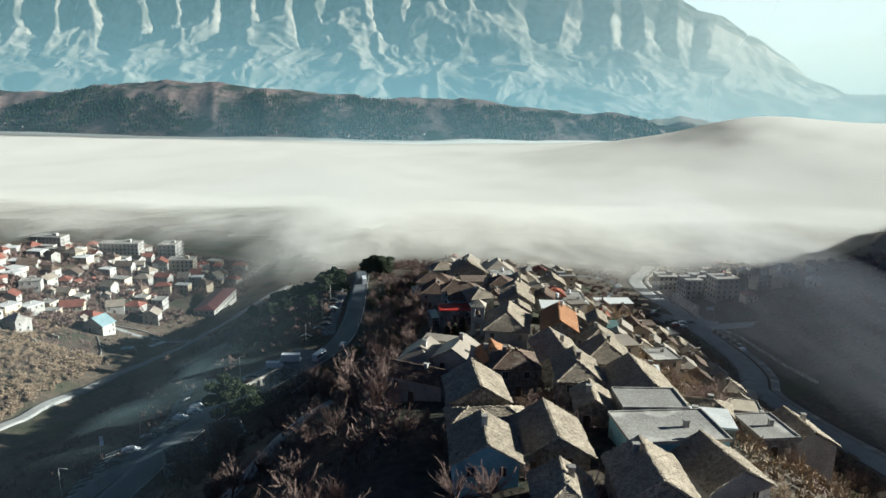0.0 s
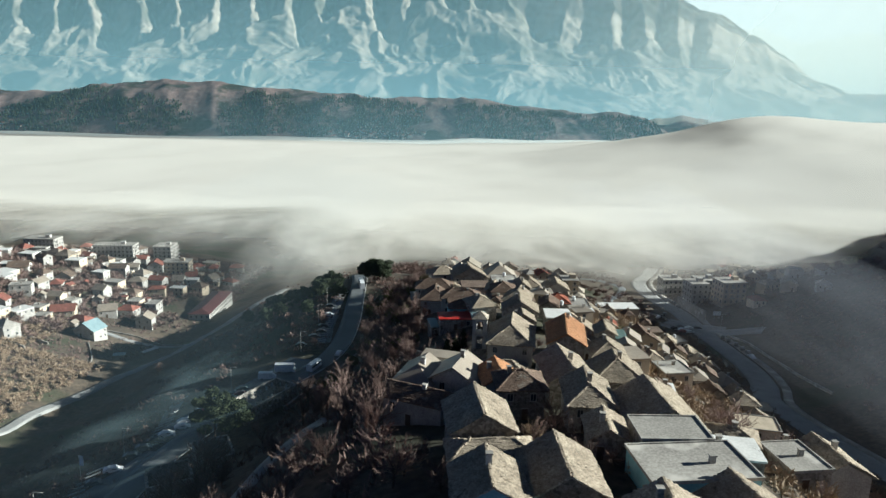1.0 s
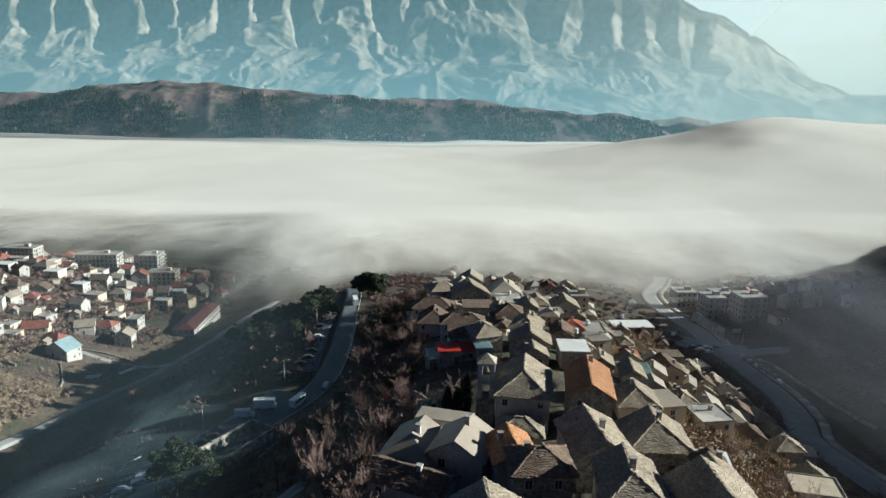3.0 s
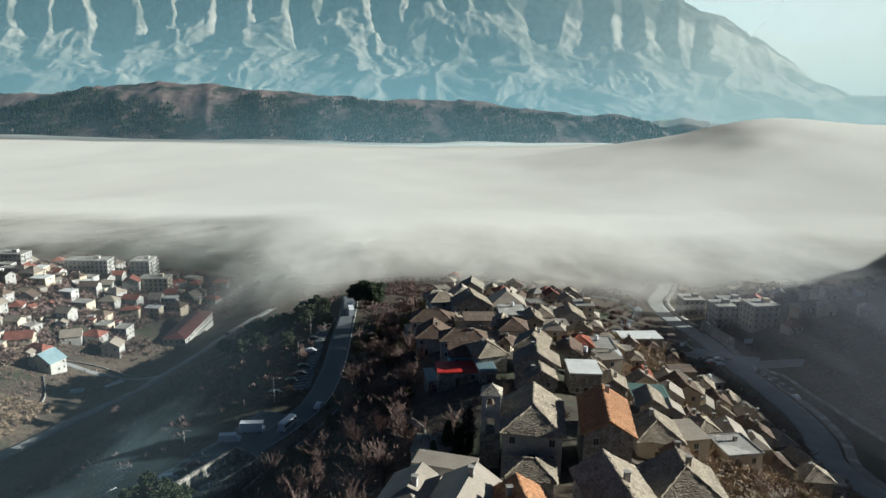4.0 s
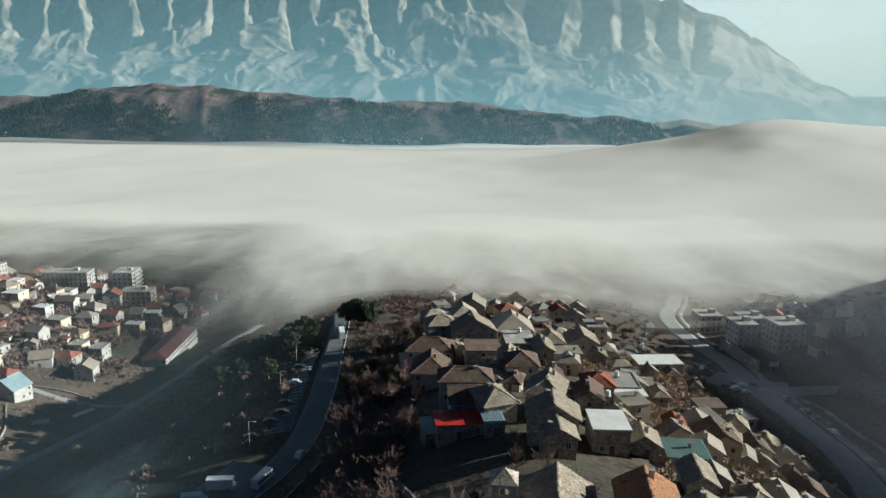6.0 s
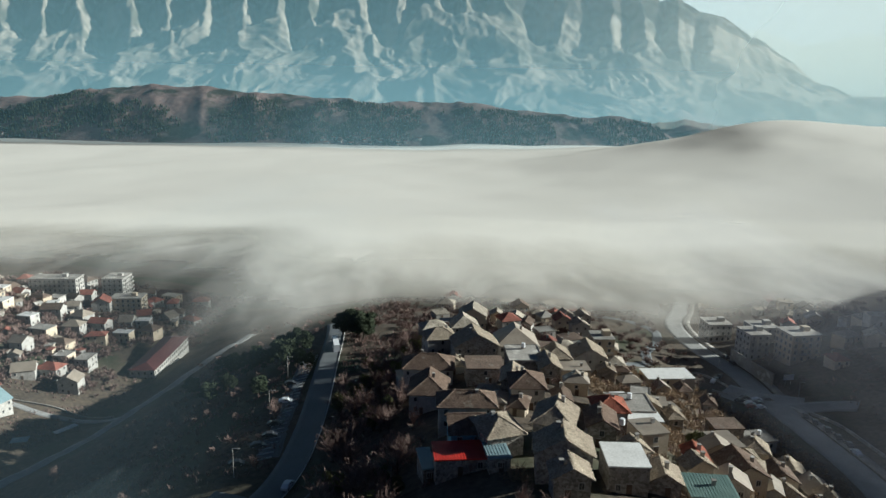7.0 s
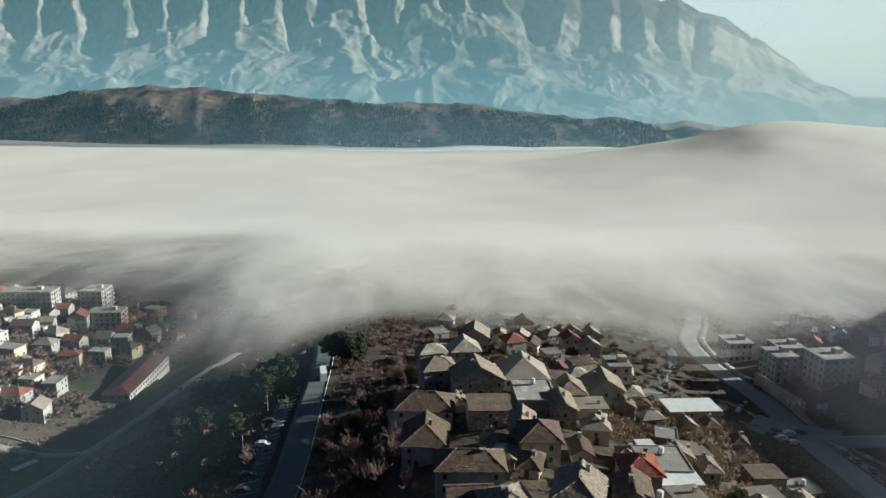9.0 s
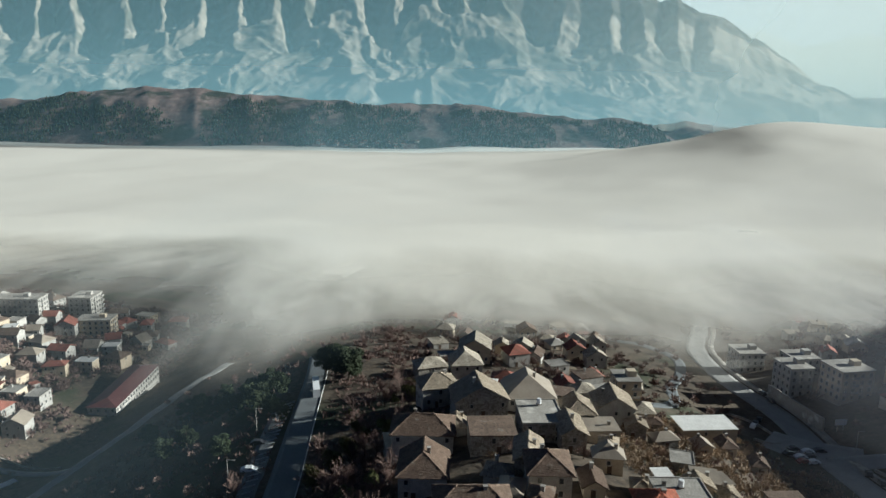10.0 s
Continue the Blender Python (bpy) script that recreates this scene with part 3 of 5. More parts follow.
ROOF_WORDS = {"slate": "grey stone slate", "brownroof": "weathered brown tile", "metalroof": "aged sheet metal", "redroof": "red clay tile", "orange": "orange clay tile",
              "concrete": "flat concrete", "whiteroof": "flat white", "greenmetal": "green sheet metal", "redmetal": "red corrugated metal", "bluemetal": "blue corrugated metal", "tan": "flat tan", "white": "flat white"}
WALL_WORDS = {"stone": "rough stone", "white": "whitewashed", "tan": "tan rendered", "blue": "light blue painted", "concrete": "bare concrete"}


def window_meshes():
    f = bmesh.new()
    for x, z, sx, sz in ((0, 0.72, 1.2, 0.14), (0, -0.72, 1.3, 0.14), (-0.53, 0, 0.14, 1.4), (0.53, 0, 0.14, 1.4), (0, 0, 0.07, 1.3)):
        box(x, -0.03, z, sx, 0.14, sz, f)
    g = box(0, 0.0, 0, 1.0, 0.1, 1.34)
    out = []
    for nm, b, k in (("window_frame", f, "frame"), ("pane", g, "glass")):
        me = bpy.data.meshes.new(nm)
        b.to_mesh(me)
        b.free()
        me.materials.append(M[k])
        out.append(me)
    return out


FRAME_MESH, PANE_MESH = window_meshes()


def far_window_mesh():
    b = box(0, 0.0, 0, 1.0, 0.1, 1.34)
    b.faces.ensure_lookup_table()
    n = len(b.faces)
    for x, z, sx, sz in ((0, 0.72, 1.2, 0.14), (0, -0.72, 1.3, 0.14), (-0.53, 0, 0.14, 1.4), (0.53, 0, 0.14, 1.4)):
        box(x, -0.03, z, sx, 0.14, sz, b)
    b.faces.ensure_lookup_table()
    for f in b.faces[n:]:
        f.material_index = 1
    me = bpy.data.meshes.new("window")
    b.to_mesh(me)
    b.free()
    me.materials.append(M["glass"])
    me.materials.append(M["frame"])
    return me


FAR_WINDOW = far_window_mesh()


def window(parent, m, scale=1.0, far=False):
    w = new("window", FAR_WINDOW if far else FRAME_MESH)
    w.parent = parent
    w.matrix_basis = m @ Matrix.Diagonal((scale, 1, scale, 1))
    if not far:
        p = new("pane", PANE_MESH)
        p.parent = w
    return w


def roof_bmesh(kind, w, d, seed, rough):
    """The roof's upper skin over a w x d plan, eaves at z = 0, with its thickness and an uneven lay."""
    o = 0.55
    a, b = w / 2 + o, d / 2 + o
    pitch = 0.6
    bm = bmesh.new()
    v = lambda x, y, z: bm.verts.new((x, y, z))
    if kind in ("gable", "halfhip"):
        r = a * pitch
        front = -b + (a * 0.95 if kind == "halfhip" else 0)
        p = [v(-a, -b, 0), v(a, -b, 0), v(a, b, 0), v(-a, b, 0), v(0, front, r), v(0, b, r)]
        bm.faces.new((p[1], p[2], p[5], p[4]))
        bm.faces.new((p[3], p[0], p[4], p[5]))
        if kind == "halfhip":
            bm.faces.new((p[0], p[1], p[4]))
    elif kind == "gablex":
        r = b * pitch
        p = [v(-a, -b, 0), v(a, -b, 0), v(a, b, 0), v(-a, b, 0), v(-a, 0, r), v(a, 0, r)]
        bm.faces.new((p[0], p[1], p[5], p[4]))
        bm.faces.new((p[2], p[3], p[4], p[5]))
    else:
        if a >= b:
            r, h = b * pitch, a - b * 0.95
            p = [v(-a, -b, 0), v(a, -b, 0), v(a, b, 0), v(-a, b, 0), v(-h, 0, r), v(h, 0, r)]
            fs = ((0, 1, 5, 4), (1, 2, 5), (2, 3, 4, 5), (3, 0, 4))
        else:
            r, h = a * pitch, b - a * 0.95
            p = [v(-a, -b, 0), v(a, -b, 0), v(a, b, 0), v(-a, b, 0), v(0, -h, r), v(0, h, r)]
            fs = ((0, 1, 4), (1, 2, 5, 4), (2, 3, 5), (3, 0, 4, 5))
        for f in fs:
            bm.faces.new([p[k] for k in f])
    polys = [[q.co.copy() for q in f.verts] for f in bm.faces]
    bmesh.ops.subdivide_edges(bm, edges=bm.edges[:], cuts=5, use_grid_fill=True)
    if rough:
        rnd = random.Random(seed)
        sag = rnd.uniform(0.1, 0.3)
        for q in bm.verts:
            u = max(0, 1 - abs(q.co.y) / b)
            q.co.z += rough * 2.2 * noise.noise(q.co * 0.33 + Vector((seed, 0, 0))) + rnd.uniform(-rough, rough) * 0.5 - sag * u * (q.co.z / r)
            q.co.x += rnd.uniform(-rough, rough)
            q.co.y += rnd.uniform(-rough, rough)
    bmesh.ops.recalc_face_normals(bm, faces=bm.faces[:])
    if sum(f.normal.z for f in bm.faces) < 0:
        bmesh.ops.reverse_faces(bm, faces=bm.faces[:])
    bmesh.ops.solidify(bm, geom=bm.faces[:], thickness=0.2)
    return bm, r, polys


def inside(poly, s, t):
    hit = False
    for (a, b), (c, e) in zip(poly, poly[1:] + poly[:1]):
        if (b > t) != (e > t) and s < (c - a) * (t - b) / (e - b) + a:
            hit = not hit
    return hit


def lay_slates(polys, seed, rough, b, r, roof, parent):
    """Courses of uneven loose slates over the roof's skin, with rough stones along ridges and hips."""
    rng = random.Random(seed + 500)
    sag = random.Random(seed).uniform(0.1, 0.3)
    size = 0.34 if roof == "slate" else 0.32
    gap = size * 0.72
    verts, faces = [], []

    def settle(q, up):
        z = q.z + rough * 2.2 * noise.noise(q * 0.33 + Vector((seed, 0, 0))) - sag * max(0, 1 - abs(q.y) / b) * (q.z / r)
        return (q.x, q.y, z + up)

    for poly in polys:
        n = (poly[1] - poly[0]).cross(poly[2] - poly[0]).normalized()
        n = n if n.z > 0 else -n
        up = -Vector((n.x * n.z, n.y * n.z, n.z * n.z - 1)).normalized()
        side = up.cross(n)
        flat = [(p.dot(side), p.dot(up)) for p in poly]
        base = poly[0] - side * flat[0][0] - up * flat[0][1]
        s0, s1 = min(p[0] for p in flat), max(p[0] for p in flat)
        t0, t1 = min(p[1] for p in flat), max(p[1] for p in flat)
        t = t0 - 0.1
        while t < t1 - 0.1:
            s = s0 - rng.uniform(0, size)
            while s < s1:
                wd = size * rng.uniform(0.65, 1.35)
                if inside(flat, s + wd / 2, max(t + gap * 0.4, t0 + 0.05)) and rng.random() > 0.025:
                    lift, dt = rng.uniform(0.05, 0.12), rng.uniform(-0.11, 0.07)
                    tw = rng.uniform(-0.05, 0.05)
                    low_l, low_r = base + side * (s + 0.02) + up * (t + dt), base + side * (s + wd - 0.02) + up * (t + dt + tw)
                    top_l, top_r = base + side * (s + 0.04) + up * (t + gap * 1.35), base + side * (s + wd - 0.04) + up * (t + gap * 1.35)
                    k = len(verts)
                    verts += [settle(low_l, lift + 0.04), settle(low_r, lift + 0.04), settle(top_r, 0.06), settle(top_l, 0.06), settle(low_l, lift - 0.09), settle(low_r, lift - 0.09)]
                    faces += [(k, k + 1, k + 2, k + 3), (k + 4, k + 5, k + 1, k)]
                s += wd
            t += gap
    # ridge and hip stones
    for i, p in enumerate(polys):
        for q in polys[i + 1:]:
            same = [a for a in p if any((a - c).length < 0.01 for c in q)]
            if len(same) != 2:
                continue
            a, c = same
            way = (c - a).normalized()
            cross = way.cross(Vector((0, 0, 1))).normalized()
            u, length = 0.0, (c - a).length
            while u < length:
                l = rng.uniform(0.35, 0.7)
                o = a + way * u + cross * rng.uniform(-0.06, 0.06)
                wd, hh = rng.uniform(0.2, 0.32), rng.uniform(0.1, 0.24)
                k = len(verts)
                for f in (0.02, l - 0.02):
                    for e, g in ((-wd, -0.12), (-wd * 0.5, hh), (wd * 0.5, hh), (wd, -0.12)):
                        verts.append(settle(o + way * f + cross * e, g))
                faces += [(k, k + 4, k + 5, k + 1), (k + 1, k + 5, k + 6, k + 2), (k + 2, k + 6, k + 7, k + 3), (k, k + 1, k + 2, k + 3), (k + 7, k + 6, k + 5, k + 4)]
                u += l
    o = raw_part("slate_cover", verts, faces, PIECES[roof], parent)
    tagged(o, kind="stuff")


def piece_mat(name, low, high, lichen):
    """Loose slates or tiles: each its own tone, with grain and lichen."""
    m = mat(name, low, high, 0.5, 0.9, 0.015, 7.0, vary=0.15, spots=lichen)
    n, l = m.node_tree.nodes, m.node_tree.links
    b = n["Principled BSDF"]
    geo = n.new("ShaderNodeNewGeometry")
    rng = n.new("ShaderNodeMapRange")
    rng.inputs[3].default_value, rng.inputs[4].default_value = 0.72, 1.22
    l.new(geo.outputs["Random Per Island"], rng.inputs[0])
    hsv = n.new("ShaderNodeHueSaturation")
    l.new(b.inputs["Base Color"].links[0].from_socket, hsv.inputs["Color"])
    l.new(rng.outputs[0], hsv.inputs["Value"])
    l.new(hsv.outputs[0], b.inputs["Base Color"])
    return m


PIECES = {
    "slate": piece_mat("loose_stone_slate", (0.26, 0.21, 0.155), (0.49, 0.41, 0.31), ((0.17, 0.135, 0.10), 1.6, 0.6)),
    "brownroof": piece_mat("loose_brown_tile", (0.11, 0.075, 0.055), (0.22, 0.155, 0.115), ((0.24, 0.2, 0.16), 0.6, 0.6)),
    "redroof": piece_mat("loose_red_tile", (0.24, 0.075, 0.045), (0.38, 0.13, 0.08), ((0.17, 0.09, 0.06), 0.6, 0.6)),
    "orange": piece_mat("loose_orange_tile", (0.40, 0.19, 0.09), (0.58, 0.31, 0.16), ((0.27, 0.14, 0.085), 0.6, 0.6)),
}


def wall_bmesh(kind, w, d, depth, r):
    """Walls from below the soil up to the eaves (z = 0), with gable heads."""
    bm = bmesh.new()
    x, y = w / 2, d / 2
    k = r * 0.93 * (w / (w + 1.1))
    if kind in ("gable", "halfhip"):
        prof = [(-x, -depth), (x, -depth), (x, -0.1), (0, k - 0.1), (-x, -0.1)]
        a = [bm.verts.new((p, -y if kind == "gable" else -y, q if not (kind == "halfhip" and i == 3) else -0.1)) for i, (p, q) in enumerate(prof)]
        b = [bm.verts.new((p, y, q)) for p, q in prof]
    elif kind == "gablex":
        prof = [(-y, -depth), (y, -depth), (y, -0.1), (0, k * d / w - 0.1), (-y, -0.1)]
        a = [bm.verts.new((x, p, q)) for p, q in prof]
        b = [bm.verts.new((-x, p, q)) for p, q in prof]
    else:
        prof = [(-x, -depth), (x, -depth), (x, -0.1), (-x, -0.1)]
        a = [bm.verts.new((p, -y, q)) for p, q in prof]
        b = [bm.verts.new((p, y, q)) for p, q in prof]
    bm.faces.new(a)
    bm.faces.new(b[::-1])
    n = len(a)
    for i in range(n):
        bm.faces.new((a[i], b[i], b[(i + 1) % n], a[(i + 1) % n]))
    bmesh.ops.recalc_face_normals(bm, faces=bm.faces[:])
    return bm


HOUSES = []


def house(x, y, z, rot, w, d, kind="gable", roof="slate", wall="stone", group="village houses", chimneys=1, floors=None, name="house", gaps=2.6):
    """A house with its eaves at height z, standing on the slope below it."""
    n = len(HOUSES)
    rnd = random.Random(n * 7 + 3)
    m = pose(x, y, z, 0, 0, rot)
    corner = [m @ Vector((sx * w / 2, sy * d / 2, 0)) for sx in (-1, 1) for sy in (-1, 1)]
    low, high = min(ground_z(c.x, c.y) for c in corner), max(ground_z(c.x, c.y) for c in corner)
    if z - high < 2.0:
        z = high + 2.2
        m = pose(x, y, z, 0, 0, rot)
    depth = z - low + 0.8
    HOUSES.append((x, y, max(w, d)))
    shape = {"gable": "gabled", "gablex": "gabled", "halfhip": "hipped", "hip": "hipped", "flat": "flat-topped"}[kind]
    h = thing(name, m, f"{WALL_WORDS[wall]} {shape} house with {ROOF_WORDS[roof]} roof", "house", group)
    rough = 0.055 if roof == "slate" else 0.03 if roof in ("brownroof", "redroof", "orange") else 0.0
    if kind == "flat":
        bm = box(0, 0, 0.05, w + 0.5, d + 0.5, 0.3, bevel=0.04)
        part("roof", bm, roof, h)
        if roof in ("concrete", "tan") and rnd.random() < 0.8:
            for sx, sy, lx, ly in ((0, -1, w + 0.5, 0.2), (0, 1, w + 0.5, 0.2), (-1, 0, 0.2, d + 0.1), (1, 0, 0.2, d + 0.1)):
                part("parapet", box(sx * (w / 2 + 0.16), sy * (d / 2 + 0.16), 0.28, lx, ly, 0.2), "concrete", h)
        if roof in ("redmetal", "bluemetal", "greenmetal"):
            for k in range(int(w / 0.6)):
                part("rib", box(-w / 2 + 0.3 + k * 0.6, 0, 0.23, 0.1, d + 0.5, 0.07), roof, h)
        r = 0.0
    else:
        bm, r, polys = roof_bmesh(kind, w, d, n + 1, rough)
        skin = part("roof", bm, roof, h)
        if rough and group == "village houses" and y < 345:
            lay_slates(polys, n + 1, rough, d / 2 + 0.55, r, roof, skin)
    part("wall", wall_bmesh(kind, w, d, depth, r), wall, h)
    free = z - high
    rows = floors or max(1, int((z - low - 0.6) / 2.8))
    for f in range(rows):
        zz = -1.35 - 2.8 * f
        if zz - 0.9 < low - z:
            break
        for side, length in (("front", w), ("east", d), ("west", d)):
            if side == "west" and x > 15 or side == "east" and x < -150 and rnd.random() < 0.3:
                continue
            count = max(1, int((length - 1.2) / gaps))
            for k in range(count):
                if rnd.random() < 0.45:
                    continue
                u = -length / 2 + (k + 0.5) * length / count
                place = {"front": pose(u, -w * 0 - d / 2 - 0.01, zz), "east": pose(w / 2 + 0.01, u, zz, 0, 0, 90), "west": pose(-w / 2 - 0.01, u, zz, 0, 0, -90), "back": pose(u, d / 2 + 0.01, zz, 0, 0, 180)}[side]
                p = m @ place.translation
                if p.z - 1.0 < ground_z(p.x, p.y):
                    continue
                window(h, place, rnd.uniform(0.85, 1.0), group != "village houses" or y > 230)
    dx = rnd.uniform(-0.25, 0.25) * w
    p = m @ Vector((dx, -d / 2, 0))
    gz_ = ground_z(p.x, p.y) - z
    if gz_ < -2.2:
        door = part("door", box(dx, -d / 2 - 0.02, gz_ + 1.0, 1.0, 0.12, 2.1), "wood", h)
        part("door_frame", box(dx, -d / 2 - 0.02, gz_ + 2.12, 1.3, 0.2, 0.16), "frame", door)
    if kind != "flat" or rnd.random() < 0.5:
        for k in range(chimneys if rnd.random() < 0.75 else 0):
            cx, cy = rnd.uniform(-0.3, 0.3) * w, rnd.uniform(-0.1, 0.35) * d
            top = (r * (1 - abs(cx) / (w / 2)) if kind in ("gable", "halfhip") else r * 0.6 if kind != "flat" else 0) + 1.1
            c = part("chimney", box(cx, cy, top - 1.0, 0.7, 0.6, 2.2), rnd.choice(["stone", "white"]), h)
            part("cap", box(cx, cy, top + 0.16, 0.9, 0.8, 0.14), "concrete", c)
    return h


house(0.6, 99.0, 104.4, 9, 8.6, 9.3, "gable", "slate", "stone")
house(2.3, 91.6, 103.4, 9, 11.0, 5.1, "hip", "slate", "stone")
house(1.8, 81.0, 104.8, 5, 8.1, 8.5, "gable", "slate", "blue")
house(10.8, 85.5, 102.6, 5, 9.0, 10.0, "gable", "slate", "stone")
house(11.0, 70.5, 104.6, 2, 6.6, 8.2, "halfhip", "slate", "stone")
house(18.2, 112.5, 102.6, 0, 7.0, 9.6, "halfhip", "slate", "stone")
house(18.6, 98.5, 103.6, -2, 5.0, 6.5, "gable", "slate", "stone")
house(28.3, 108.5, 101.3, 6, 10.5, 12.5, "gable", "slate", "stone")
house(26.7, 96.3, 105.2, 4, 9.3, 6.4, "flat", "concrete", "stone")
house(27.3, 88.0, 105.0, 9, 13.6, 8.6, "flat", "concrete", "blue")
house(21.1, 73.0, 106.0, 3, 8.0, 8.9, "gable", "slate", "stone")
house(31.9, 80.1, 103.5, 15, 8.3, 8.9, "gable", "slate", "white")
house(66.0, 158.5, 75.5, -10, 9.0, 7.0, "flat", "tan", "white")
house(55.0, 108.0, 92.0, 8, 9.0, 8.0, "gable", "slate", "white")
house(47.5, 103.0, 95.5, 10, 6.0, 8.0, "flat", "concrete", "stone")
house(16.4, 127.3, 100.4, 9, 8.0, 11.0, "gable", "slate", "stone")
house(20.4, 157.0, 96.4, -5, 7.8, 13.5, "gable", "orange", "stone")
house(8.2, 157.8, 95.4, -5, 9.8, 13.0, "halfhip", "slate", "white")
house(7.0, 146.6, 91.8, -4, 7.5, 6.0, "hip", "slate", "white")
house(-10.2, 127.5, 98.2, -14, 7.0, 9.0, "halfhip", "metalroof", "white")
house(-6.0, 136.2, 98.6, -12, 8.5, 3.6, "flat", "metalroof", "white")
house(-2.8, 126.3, 99.3, -16, 8.0, 8.0, "gable", "metalroof", "white")
house(-9.6, 118.6, 98.0, -22, 11.0, 5.6, "gablex", "brownroof", "white")
house(-8.1, 158.8, 88.6, -7, 8.7, 6, "flat", "metalroof", "white")
house(4.3, 124.2, 99.8, 11, 6.2, 7.2, "gable", "orange", "white")
house(7.6, 118.6, 101.4, 5, 7.8, 6.9, "hip", "brownroof", "stone")
house(27.9, 137.0, 96.0, 0, 9.6, 9.0, "halfhip", "slate", "stone")
house(32.1, 167.1, 88.7, -1, 7.9, 7.9, "halfhip", "slate", "tan")
house(33.1, 176.8, 90.6, -3, 4.6, 6.5, "gable", "slate", "stone")
house(40.9, 206.2, 79.2, -3, 8.4, 8, "flat", "greenmetal", "tan")
house(24.6, 206.2, 85.0, 1, 7.4, 8.6, "flat", "whiteroof", "stone")
house(28.6, 241.0, 78.6, 2, 7.4, 7.6, "hip", "redroof", "white")
house(35.9, 250.5, 74.9, 2, 10.0, 10, "flat", "concrete", "tan")
house(36.0, 243.3, 74.6, 5, 11.5, 5, "flat", "whiteroof", "tan")
house(24.2, 227.5, 81.5, -6, 6.0, 8.0, "gable", "brownroof", "stone")
house(34.9, 228.9, 79.5, 15, 6.1, 7, "flat", "metalroof", "tan")
house(13.2, 206.3, 86.4, -3, 10.2, 7.0, "gable", "slate", "stone")
house(13.4, 221.0, 85.2, -14, 8.0, 9.0, "halfhip", "slate", "stone")
house(13.4, 198.0, 86.0, 2, 6.5, 5.0, "gable", "slate", "stone")
house(-6.2, 212.5, 80.6, 9, 10.5, 7, "flat", "redmetal", "stone")
house(1.0, 210.9, 82.3, 11, 4.2, 6, "flat", "bluemetal", "stone")
house(-13.2, 214.9, 77.6, 14, 2.4, 8, "flat", "bluemetal", "stone")
house(-5.2, 222.0, 81.8, 8, 7.3, 8, "gablex", "brownroof", "blue")
house(1.3, 217.9, 84.0, 21, 7.7, 9, "hip", "slate", "stone")
house(-5.3, 238.0, 80.0, 4, 13.2, 7.6, "hip", "brownroof", "white")
house(-15.8, 263.7, 71.5, 1, 10.3, 11, "halfhip", "brownroof", "white")
house(-17.5, 285.4, 69.5, 2, 15.0, 10, "hip", "brownroof", "white")
house(-15.9, 319.2, 66.5, 18, 10.7, 9, "hip", "slate", "white")
house(-20.6, 361.1, 55.3, 21, 10.7, 8, "hip", "slate", "stone")
house(-7.8, 366.7, 54.7, 10, 11.2, 10, "halfhip", "slate", "white")
house(-4.0, 394.7, 50.6, -2, 12.5, 11, "gable", "slate", "tan")
house(-3.5, 305.1, 69.6, 11, 14.4, 10, "gable", "slate", "stone")
house(-0.5, 282.2, 71.6, 5, 11.0, 10, "flat", "brownroof", "stone")
house(11.9, 290.7, 71.7, 5, 10.3, 13, "flat", "concrete", "stone")
house(10.7, 311.9, 68.2, 4, 13.8, 12, "halfhip", "metalroof", "white")
house(12.4, 392.3, 49.4, 20, 8.9, 9, "hip", "redroof", "white")
house(6.9, 264.0, 75.7, -5, 5.5, 9.3, "gable", "slate", "stone")
house(10.0, 254.2, 78.3, 1, 8.5, 9, "hip", "brownroof", "white")
house(18.9, 284.6, 71.3, 5, 6.1, 10, "gable", "slate", "stone")
house(43.4, 222.2, 76.8, -3, 4.2, 6, "gable", "redroof", "white")
house(55.7, 228.7, 70.8, 4, 8.5, 9, "gable", "brownroof", "tan")
house(72.9, 282.6, 54.4, 5, 8.7, 7, "flat", "brownroof", "stone")
house(63.3, 258.9, 61.4, 12, 7.8, 9, "flat", "metalroof", "tan")
house(82.7, 281.6, 50.9, 16, 8.0, 7, "flat", "concrete", "white")
house(71.0, 338.0, 44.5, 7, 18.0, 10, "flat", "whiteroof", "tan")
house(38.0, 325.2, 59.3, 1, 11.4, 11, "gable", "slate", "white")
house(28.7, 298.8, 64.7, 5, 9.7, 8, "flat", "metalroof", "tan")
house(24.3, 307.3, 65.4, 5, 8.2, 9, "halfhip", "slate", "white")
house(39.6, 172.9, 86.3, 13, 5.7, 8, "flat", "metalroof", "tan")
house(51.7, 178.6, 80.5, 12, 7.4, 8, "flat", "concrete", "tan")
house(-24.9, 284.6, 65.5, 14, 4.2, 8, "flat", "metalroof", "white")


